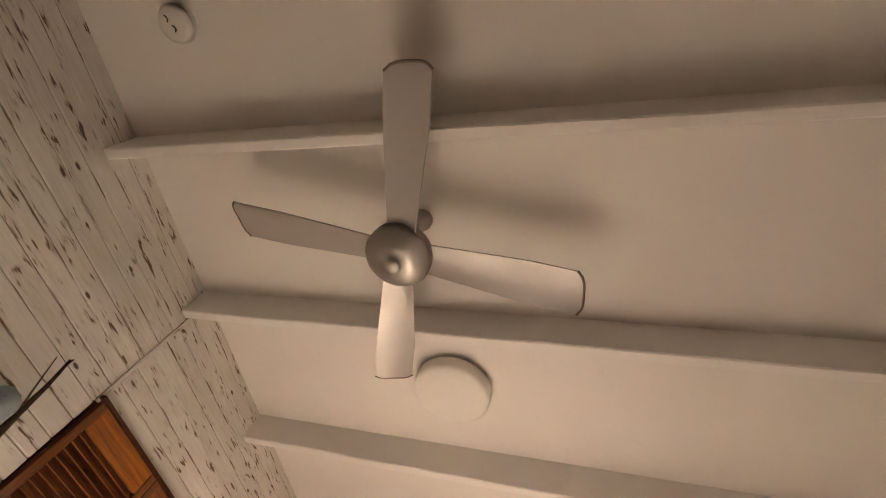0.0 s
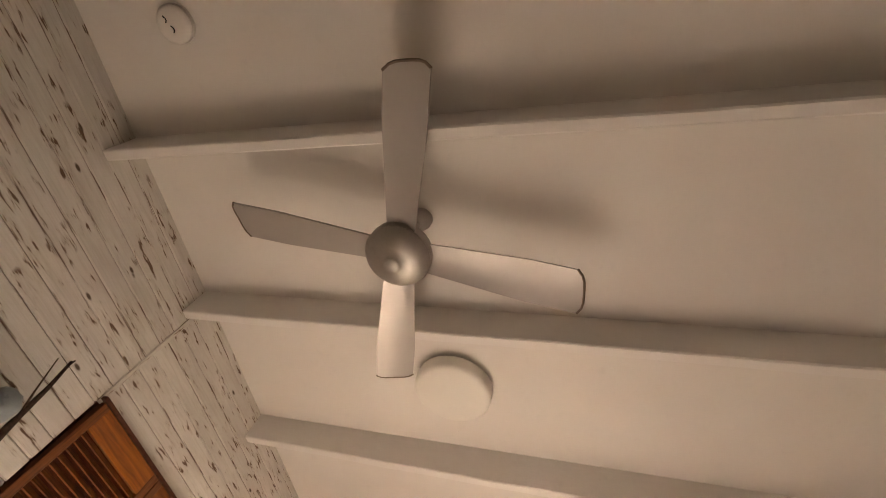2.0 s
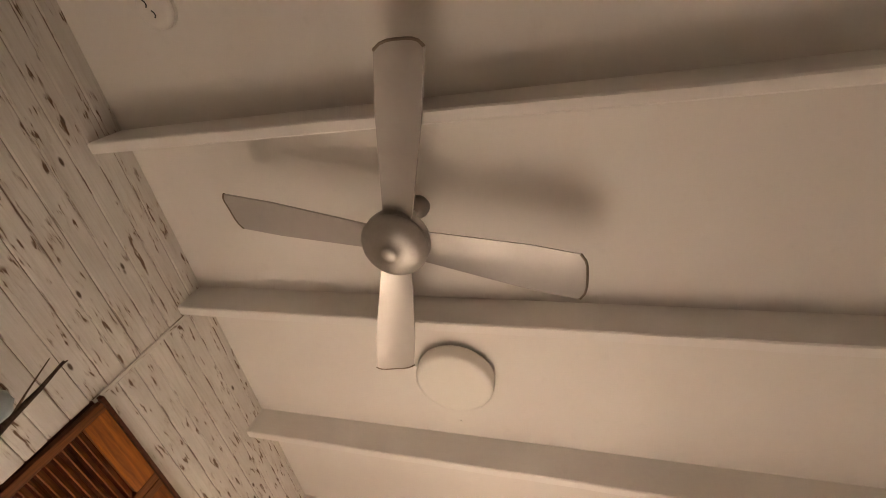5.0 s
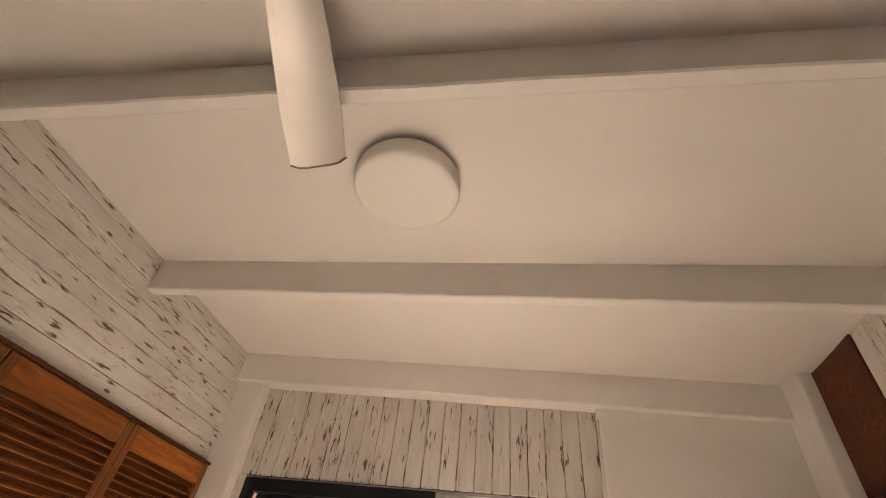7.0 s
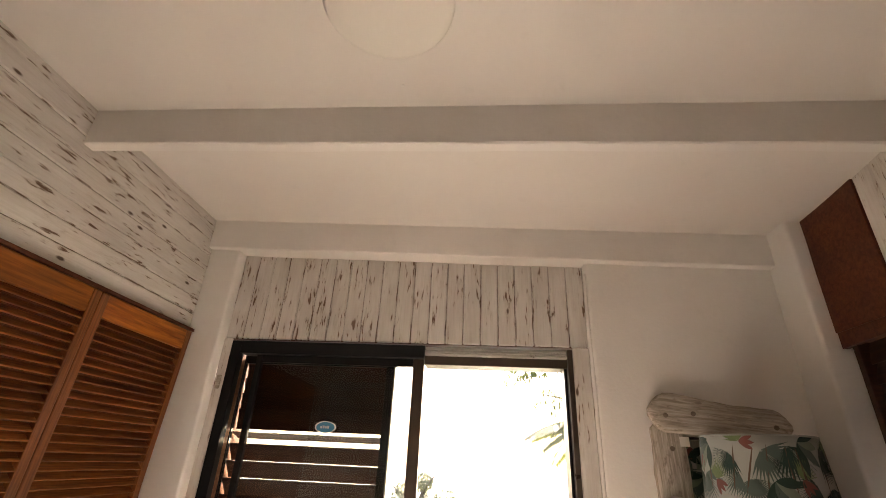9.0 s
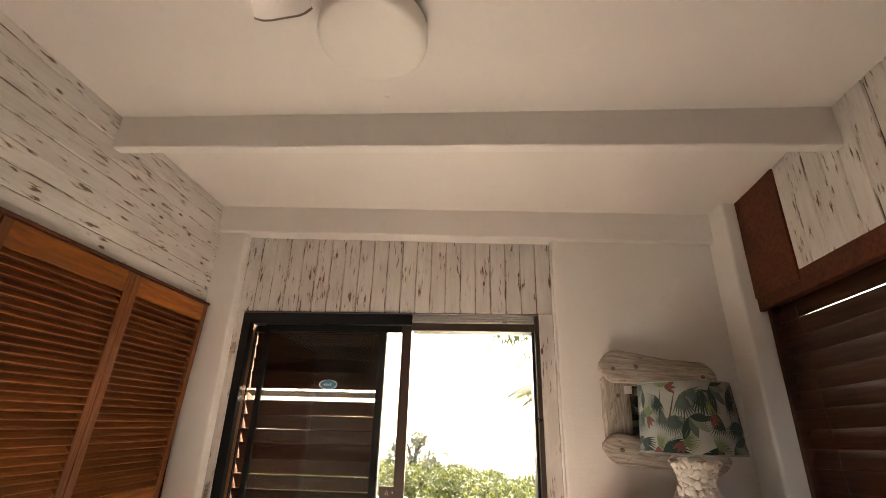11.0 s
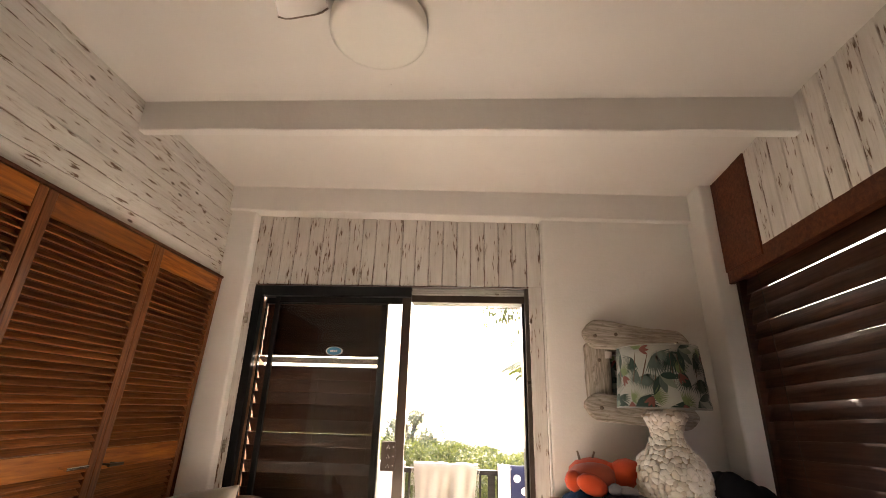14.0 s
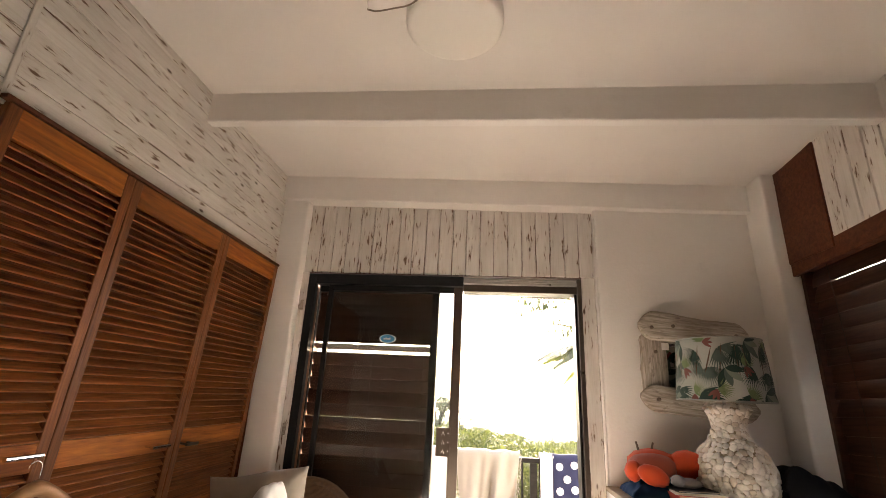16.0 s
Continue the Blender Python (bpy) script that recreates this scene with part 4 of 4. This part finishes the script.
def drape(name, x0, x1, y0, y1, base, amp, material, seed, label, category):
    def f(u, v):
        x, y = x0 + (x1 - x0) * u, y0 + (y1 - y0) * v
        e = min(1.0, 5 * min(u, 1 - u, v, 1 - v)) ** 0.6
        return (x + 0.02 * noise.noise((v * 4, seed, u)), y + 0.02 * noise.noise((u * 4, seed, v)),
                base + e * (amp * (0.75 + 0.55 * noise.noise((x * 8, y * 8, seed))) + 0.035 * noise.noise((x * 22, y * 22, seed))))
    ob = part(name, sheet(bmesh.new(), f, 40, 36), material, smooth=True)
    solid(ob, 0.006, 1.0)
    return tagged(ob, label, category)


drape("white_shirt", 0.11, 0.42, 2.38, 2.54, 0.43, 0.43, M_SHIRT, 3.3, "crumpled white cotton shirt thrown on the chair", "shirt")
drape("dark_clothes", 0.10, 0.46, 2.26, 2.43, 0.43, 0.425, M_NAVY, 8.1, "black clothes heaped on the chair", "clothes")

# ---- clothes hanger on a wardrobe handle ----
M_HANGER = wood("pale beech", (0.40, 0.21, 0.10), (0.55, 0.32, 0.17), 0.4)
hang = empty("coat_hanger", Matrix.Translation((-0.165, 1.825, 0.945)) @ pose(0, 0, 0, 0, 0, 80))
tagged(hang, "wooden coat hanger on a wardrobe door handle", "coat hanger")
pts = [(0.235 * k / 14, 0, 0.026 - 0.17 * abs(k / 14) ** 1.35) for k in range(-14, 15)]
part("arm", tube(bmesh.new(), pts, [0.024 - 0.013 * abs(k / 14) for k in range(-14, 15)], 12), M_HANGER, hang, "curved beech arm", True)
part("hook", tube(bmesh.new(), [(0, 0, 0.03), (0, 0, 0.075)] + [(-0.02 + 0.02 * math.cos(q), 0, 0.085 + 0.02 * math.sin(q)) for q in [0.4 * k for k in range(9)]], 0.002, 8), M_CHROME, hang, "bent wire hook", True)

# ---- branch on the boarded wall ----
M_TWIG = wood("dry twig", (0.055, 0.035, 0.022), (0.13, 0.085, 0.055), 0.9)
twig = empty("hanging_branch", Matrix.Translation((XL + 0.012, 1.19, 1.86)))
tagged(twig, "dry brown branch with a blue-grey bauble on the wall", "branch")
part("branch", tube(bmesh.new(), [(0.02, 0.06, -0.28), (0.025, 0.03, -0.14), (0.03, 0.005, -0.03), (0.03, -0.01, 0.08), (0.028, -0.035, 0.19)], [0.017, 0.015, 0.012, 0.008, 0.005], 8), M_TWIG, twig, smooth=True)
part("side_twig", tube(bmesh.new(), [(0.03, 0.005, -0.03), (0.032, -0.035, 0.05), (0.03, -0.08, 0.16)], [0.005, 0.0035, 0.002], 6), M_TWIG, twig, smooth=True)
part("fork", tube(bmesh.new(), [(0.028, -0.03, 0.165), (0.027, -0.028, 0.20)], [0.005, 0.003], 6), M_TWIG, twig, smooth=True)
part("bauble", blob(bmesh.new(), (0.06, -0.085, -0.06), (0.05, 0.055, 0.06), 3, 0.15), plain("blue grey glaze", (0.25, 0.30, 0.33), 0.3, 0.0, 0.4, 18.0), twig, "blue-grey bauble", True)

# ---- outside: deck, rail, washing ----
deck = empty("deck")
structure(deck, "weathered grey timber deck", "deck")
part("deck_base", new_box((-4, 3.5, -0.42), (6.5, 5.1, -0.245)), M_DARKWOOD, deck)
RY, RZ = 4.82, 0.825
rail = empty("balcony_rail", Matrix.Translation((0, RY, -0.195)))
tagged(rail, "dark timber balcony rail with upright posts", "railing")
M_RAIL = wood("dark painted rail", (0.014, 0.012, 0.010), (0.028, 0.024, 0.02), 0.7)
part("top_rail", new_box((-4, -0.035, 0.965), (6.5, 0.035, 1.005), 0.006), M_RAIL, rail)
part("low_rail", new_box((-4, -0.02, 0.12), (6.5, 0.02, 0.17), 0.004), M_RAIL, rail)
for x in (-2.9, -1.7, -0.55, 0.56, 1.60, 2.75, 3.9, 5.0):
    part("post", new_box((x, -0.03, 0.0), (x + 0.06, 0.03, 0.965), 0.004), M_RAIL, rail)
for k in range(68):
    x = -3.9 + 0.155 * k
    part("baluster", new_box((x, -0.009, 0.17), (x + 0.018, 0.009, 0.965)), M_RAIL, rail)


def towel(name, x0, x1, drop, material, seed, label, wave=0.02, taper=0.0, fringe=False):
    def f(u, v):
        x = x0 + (x1 - x0) * u
        s = (v - 0.5) * 2
        hang_ = abs(s) ** 1.0
        y = RY + math.copysign(1, s) * min(0.06, hang_ * 0.95) - math.copysign(1, s) * 0.0
        z = RZ + 0.028 - max(0, hang_ - 0.06) * drop
        w = wave * min(1, hang_ * 1.6)
        y += w * math.sin(u * 15 + seed + 2.0 * noise.noise((u * 3, seed, s)))
        x += 0.035 * hang_ * noise.noise((u * 4, seed, 1.0)) - taper * (2 * u - 1) * hang_ * (x1 - x0)
        y += 0.6 * w * math.sin(u * 31 + 5 * hang_ + seed) * (1 - hang_ * 0.4)
        z += 0.012 * noise.noise((u * 6, seed, 2))
        return (x, y, z)
    ob = part(name, sheet(bmesh.new(), f, 50, 40), material, smooth=True)
    solid(ob, 0.004, 0)
    for u in (0.0, 1.0) if fringe else ():
        fr = bmesh.new()
        rr = random.Random(int(seed * 10 + u))
        for k in range(70):
            p = Vector(f(u, 0.47 * k / 70))
            out = (2 * u - 1) * rr.uniform(0.012, 0.03)
            tube(fr, [p, p + Vector((out * 0.7, -0.004, -0.004)), p + Vector((out, -0.003, -rr.uniform(0.01, 0.028)))], 0.0018, 4)
        part("fringe", fr, material, ob, "loose thread fringe")
    return tagged(ob, label, "towel", "washing on the rail")


M_TW = cloth("beige fringed towel", (0.36, 0.34, 0.295), 0.08)
M_TWH = cloth("white towel", (0.74, 0.73, 0.72), 0.04)
M_TNV = cloth("navy towel", (0.02, 0.024, 0.062), 0.15)
towel("towel", 0.945, 1.515, 0.75, M_TW, 1.0, "beige fringed towel drying over the rail", 0.046, 0.14, True)
towel("towel", 0.40, 0.87, 0.8, M_TWH, 4.0, "white towel drying over the rail")
towel("towel", 1.685, 1.80, 0.7, M_TWH, 6.0, "white spotted cloth drying over the rail", 0.01)
nv = towel("towel", 1.79, 2.75, 0.82, M_TNV, 9.0, "navy towel with white dots drying over the rail", 0.012)
dot_me = bpy.data.meshes.new("dot")
b = lathe(bmesh.new(), [(0, 0.003), (0.031, 0.003), (0.031, 0)], 18)
b.to_mesh(dot_me)
b.free()
dot_me.materials.append(M_TWH)
for r in range(6):
    for c in range(8):
        cx = 1.845 + 0.125 * c + (0.062 if r % 2 else 0)
        cz = RZ - 0.065 - 0.095 * r + 0.02 * math.sin(c * 2.1)
        ob = new("white_dot", dot_me)
        ob.parent = nv
        ob.matrix_basis = pose(cx, RY - 0.079, cz, 90, 0, 0)

# ---- outside: bushes, tree, ground, sea ----
M_LEAF = leaf_mat("coastal shrub leaf", (0.042, 0.056, 0.013), (0.13, 0.145, 0.038), 0.35)
M_LEAF2 = leaf_mat("grey green leaf", (0.06, 0.072, 0.042), (0.13, 0.14, 0.085), 0.35)
M_PALM = leaf_mat("palm leaf", (0.03, 0.042, 0.010), (0.085, 0.095, 0.025), 0.32)
M_BARK = wood("grey bark", (0.10, 0.08, 0.06), (0.22, 0.18, 0.14), 0.9)


def leaves(name, clumps, per, size, material, seed, parent=None, slim=0.26, droop=0.0):
    """Loose leaves scattered through round clumps (centre, radius)."""
    rr = random.Random(seed)
    vs, fs = [], []
    for c, r in clumps:
        for _ in range(per):
            d = Vector((rr.gauss(0, 1), rr.gauss(0, 1), rr.gauss(0, 1))).normalized() * r * rr.uniform(0.45, 1.05) ** 0.6
            p = Vector(c) + Vector((d.x, d.y, d.z * 0.8))
            q = Euler((rr.uniform(-1.2, 1.2), droop + rr.uniform(-1.2, 1.2) * (1 - 0.55 * (droop > 0)), rr.uniform(0, 6.28))).to_matrix()
            s = size * rr.uniform(0.6, 1.3)
            k = len(vs)
            for x, y, z in ((-0.5, 0, 0), (0, -slim, 0.05), (0.55, 0, -0.04), (0, slim, 0.05)):
                vs.append(p + q @ Vector((x * s, y * s, z * s)))
            fs.append((k, k + 1, k + 2, k + 3))
    me_ = bpy.data.meshes.new(name)
    me_.from_pydata(vs, [], fs)
    me_.materials.append(material)
    ob = new(name, me_)
    if parent:
        ob.parent = parent
    return ob


rr = random.Random(3)
clumps = []
for i in range(330):
    x = rr.uniform(-9, 14)
    y = rr.uniform(8.2, 13.5)
    top = 0.62 - 0.09 * (x - 1.8) - 0.03 * (y - 9) * 1.0 + 0.12 * noise.noise((x * 0.8, y * 0.8, 0))
    r = rr.uniform(0.3, 0.62)
    clumps.append(((x, y, max(-1.2, top - r * 0.8 - rr.choice((0, 0, 0, 0.5, 0.9)))), r))
hedge = leaves("coastal_bushes", clumps, 700, 0.066, M_LEAF, 5)
tagged(hedge, "dense sunlit green coastal bushes below the deck", "bushes", kind="stuff")
tree = empty("far_tree", Matrix.Translation((0.05, 12.0, -2.2)))
tagged(tree, "small grey-green tree rising over the bushes", "tree")
part("trunk", tube(bmesh.new(), [(0, 0, 0), (0.05, 0, 1.2), (-0.05, 0.1, 2.4), (0.1, 0, 3.2)], [0.12, 0.10, 0.07, 0.03], 10), M_BARK, tree, smooth=True)
for k in range(7):
    a = k * 0.9
    part("limb", tube(bmesh.new(), [(0, 0.05, 2.0 + 0.12 * k), (0.3 * math.cos(a), 0.3 * math.sin(a), 2.5 + 0.12 * k), (0.65 * math.cos(a), 0.6 * math.sin(a), 2.75 + 0.12 * k)], [0.04, 0.025, 0.01], 6), M_BARK, tree, smooth=True)
cl = [((rr.gauss(0, 0.5), rr.gauss(0, 0.4), 2.75 + rr.gauss(0, 0.33)), rr.uniform(0.14, 0.3)) for _ in range(26)]
leaves("crown", cl, 220, 0.066, M_LEAF2, 8, tree)

gum = empty("gum_tree", Matrix.Translation((3.4, 6.6, -2.35)))
tagged(gum, "slender tree with drooping leaves beside the deck", "tree")
part("trunk", tube(bmesh.new(), [(0, 0, 0), (0.06, 0, 1.8), (0, 0.05, 3.6), (-0.12, 0, 5.2), (-0.2, 0, 6.4)], [0.13, 0.11, 0.09, 0.06, 0.03], 12), M_BARK, gum, smooth=True)
tips = []
for (h0, pts) in ((4.2, [(-0.6, -0.1, 4.75), (-1.15, -0.15, 4.95), (-1.75, -0.2, 4.93)]), (4.3, [(-0.7, 0, 5.05), (-1.2, 0.1, 5.12), (-1.6, 0.1, 5.02)]), (3.9, [(-0.5, -0.1, 4.35), (-0.95, -0.12, 4.55), (-1.3, -0.15, 4.6)])):
    run = [(-0.04, 0, h0)] + pts
    part("limb", tube(bmesh.new(), run, [0.04, 0.026, 0.018, 0.009], 7), M_BARK, gum, smooth=True)
    tips += [(Vector(pts[1]) + Vector((-0.1, 0, -0.07)), 0.16), (Vector(pts[2]) + Vector((0.02, 0, -0.1)), 0.19), (Vector(pts[2]) + Vector((0.22, 0, -0.08)), 0.16)]
leaves("crown", [(tuple(c), r) for c, r in tips] + [((-0.15 + rr.gauss(0, 0.35), rr.gauss(0, 0.35), 5.9 + rr.gauss(0, 0.4)), 0.25) for _ in range(22)], 40, 0.115, M_PALM, 12, gum, 0.08, 1.0)

palm = empty("palm", Matrix.Translation((2.72, 6.2, -2.05)))
tagged(palm, "palm with feathery green fronds beside the deck", "palm")
part("trunk", tube(bmesh.new(), [(0, 0, 0), (0.03, 0, 1.5), (0.05, 0, 3.0), (0.04, 0, 4.0)], [0.10, 0.085, 0.075, 0.06], 12), M_BARK, palm, smooth=True)
for k in range(13):
    a = math.pi + k * math.tau / 13
    ln, droop = 0.95, 0.42 + 0.1 * (k % 3)
    spine = [Vector((0.04 + ln * s * math.cos(a), ln * s * math.sin(a), 4.0 + 0.34 * s - droop * s * s * 1.25)) for s in [q / 8 for q in range(9)]]
    fr = part("frond", tube(bmesh.new(), spine, [0.012 - 0.0012 * q for q in range(9)], 6), M_PALM, palm, smooth=True)
    lf = bmesh.new()
    for q in range(34):
        s = 0.18 + 0.8 * q / 34
        i = min(7, int(s * 8))
        p = spine[i].lerp(spine[i + 1], s * 8 - i)
        d = (spine[i + 1] - spine[i]).normalized()
        sidev = d.cross(Vector((0, 0, 1))).normalized()
        for sg in (-1, 1):
            w = (sidev * sg * 0.85 + d * 0.55 + Vector((0, 0, -0.45))).normalized()
            l2 = 0.34 * math.sin(math.pi * (0.25 + 0.72 * s)) + 0.05
            nrm = w.cross(d).normalized().cross(w) * 0.013
            lf.faces.new([lf.verts.new(c) for c in (p - nrm * 0.5, p + w * l2 * 0.5 - nrm, p + w * l2, p + w * l2 * 0.5 + nrm)])
    part("foliage", lf, M_PALM, fr)

m, t, bs = mat("sandy ground with low scrub", 0.95)
g = noise_tex(t, coords(t), 0.35, 6.0)
t.links.new(ramp(t, g, (0.4, (0.10, 0.12, 0.05)), (0.6, (0.30, 0.26, 0.18))), bs.inputs["Base Color"])
bump(t, bs, noise_tex(t, coords(t), 3.0, 5.0), 0.6, 0.1)
M_GROUND = m
grd = bmesh.new()


def ground_f(u, v):
    r = 0.6 + 3.0 * u + 1600 * u ** 5
    a = v * math.tau
    y = 4 + r * math.sin(a)
    fall = 0.14 * max(0.0, min(y - 13.0, 120.0))
    return (1.4 + r * math.cos(a), y, -2.4 - fall - 0.02 * min(r, 60) * 0 + 0.15 * noise.noise((r * math.cos(a) * 0.3, y * 0.3, 0)))


sheet(grd, ground_f, 60, 72)
ground = part("ground", grd, M_GROUND, smooth=True)
structure(ground, "sloping sandy ground with low coastal scrub", "ground")
m, t, bs = mat("bright sea", 0.12)
bs.inputs["Base Color"].default_value = (0.12, 0.20, 0.24, 1)
bump(t, bs, noise_tex(t, coords(t), 0.4, 5.0), 0.25, 0.3)
sea = part("sea", new_box((-3000, 70, -10.4), (3000, 4500, -9.5)), m)
structure(sea, "pale sea glittering under a bright sky", "water")

# ---- board cladding and floor boards, piece by piece ----


def board_mesh(length, width, thick=0.012, bevel=0.0055):
    me_ = bpy.data.meshes.new("board")
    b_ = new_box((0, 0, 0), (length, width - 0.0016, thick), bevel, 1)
    b_.to_mesh(me_)
    b_.free()
    me_.materials.append(M_BOARD)
    return me_


def lay(me_, m_, parent, name="board"):
    ob = new(name, me_)
    ob.parent = parent
    ob.matrix_basis = m_
    return ob


rb = random.Random(17)
# local x along +y, local y up, local z into the room (+x)
FACE_L = Matrix(((0, 0, 1, 0), (1, 0, 0, 0), (0, 1, 0, 0), (0, 0, 0, 1)))
P = 0.0865
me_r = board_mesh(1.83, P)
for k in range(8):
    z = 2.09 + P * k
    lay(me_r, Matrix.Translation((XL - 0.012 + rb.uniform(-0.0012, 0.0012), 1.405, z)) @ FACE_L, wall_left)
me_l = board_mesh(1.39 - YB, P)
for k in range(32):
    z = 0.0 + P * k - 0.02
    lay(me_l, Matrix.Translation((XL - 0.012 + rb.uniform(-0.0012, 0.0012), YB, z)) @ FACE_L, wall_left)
strip = part("cover_strip", new_box((0, -0.012, 0), (0.70, 0.012, 0.010), 0.004), M_BOARD, wall_left, "narrow whitewashed cover strip",
             at=Matrix.Translation((XL - 0.001, 1.394, 2.06)) @ Matrix(((0, 0, 1, 0), (0, 1, 0, 0), (1, 0, 0, 0), (0, 0, 0, 1))))
# over the door: upright boards, local x up, local y along +x, local z towards the room (-y)
FACE_F = Matrix(((0, 1, 0, 0), (0, 0, -1, 0), (1, 0, 0, 0), (0, 0, 0, 1)))
PW = 1.945 / 21
me_d = board_mesh(0.56, PW)
for k in range(21):
    lay(me_d, Matrix.Translation((-0.05 + PW * k, 3.31 + rb.uniform(-0.0012, 0.0012), DH + 0.014)) @ FACE_F, wall_far)
me_t = board_mesh(DH + 0.012, 0.052)
lay(me_t, Matrix.Translation((-0.0505, 3.297, 0)) @ FACE_F, wall_far, "trim_board")
me_t2 = board_mesh(DH + 0.012, 0.088)
lay(me_t2, Matrix.Translation((1.806, 3.30, 0)) @ FACE_F, wall_far, "trim_board")
part("edge_bead", tube(bmesh.new(), [(1.893 + 0.004 * noise.noise((z_ * 2, 0, 3)), 3.243, z_) for z_ in [0.05 * k for k in range(50)]], 0.006, 8), M_WALL, wall_far, "rounded white plaster bead", True)
# over the window: upright boards, local x up, local y along -y, local z towards the room (-x)
FACE_R = Matrix(((0, 0, -1, 0), (0, -1, 0, 0), (1, 0, 0, 0), (0, 0, 0, 1)))
me_w = board_mesh(0.66, 0.098)
for k in range(27):
    y = 2.694 - 0.098 * k
    lay(me_w, Matrix.Translation((2.938 + rb.uniform(-0.0012, 0.0012), y, 2.142 + 0.042 * (2.69 - y))) @ FACE_R, wall_right)
for k in range(22):
    me_f = bpy.data.meshes.get("floor_board") or None
    if me_f is None:
        me_f = bpy.data.meshes.new("floor_board")
        b_ = new_box((0, 0.001, -0.02), (5.44, 0.139, 0.0), 0.0015, 1)
        b_.to_mesh(me_f)
        b_.free()
        me_f.materials.append(M_FLOOR)
    lay(me_f, Matrix.Translation((XL + 0.14 * (k + 1), YB + 0.002, 0)) @ pose(0, 0, 0, 0, 0, 90), floor, "floor_board")
me_k = bpy.data.meshes.new("deck_board")
b_ = new_box((0, 0.003, -0.025), (10.4, 0.117, 0.0), 0.003, 1)
b_.to_mesh(me_k)
b_.free()
me_k.materials.append(M_DECK)
for k in range(13):
    lay(me_k, Matrix.Translation((-3.95, 3.505 + 0.12 * k, -0.195)), deck, "deck_board")
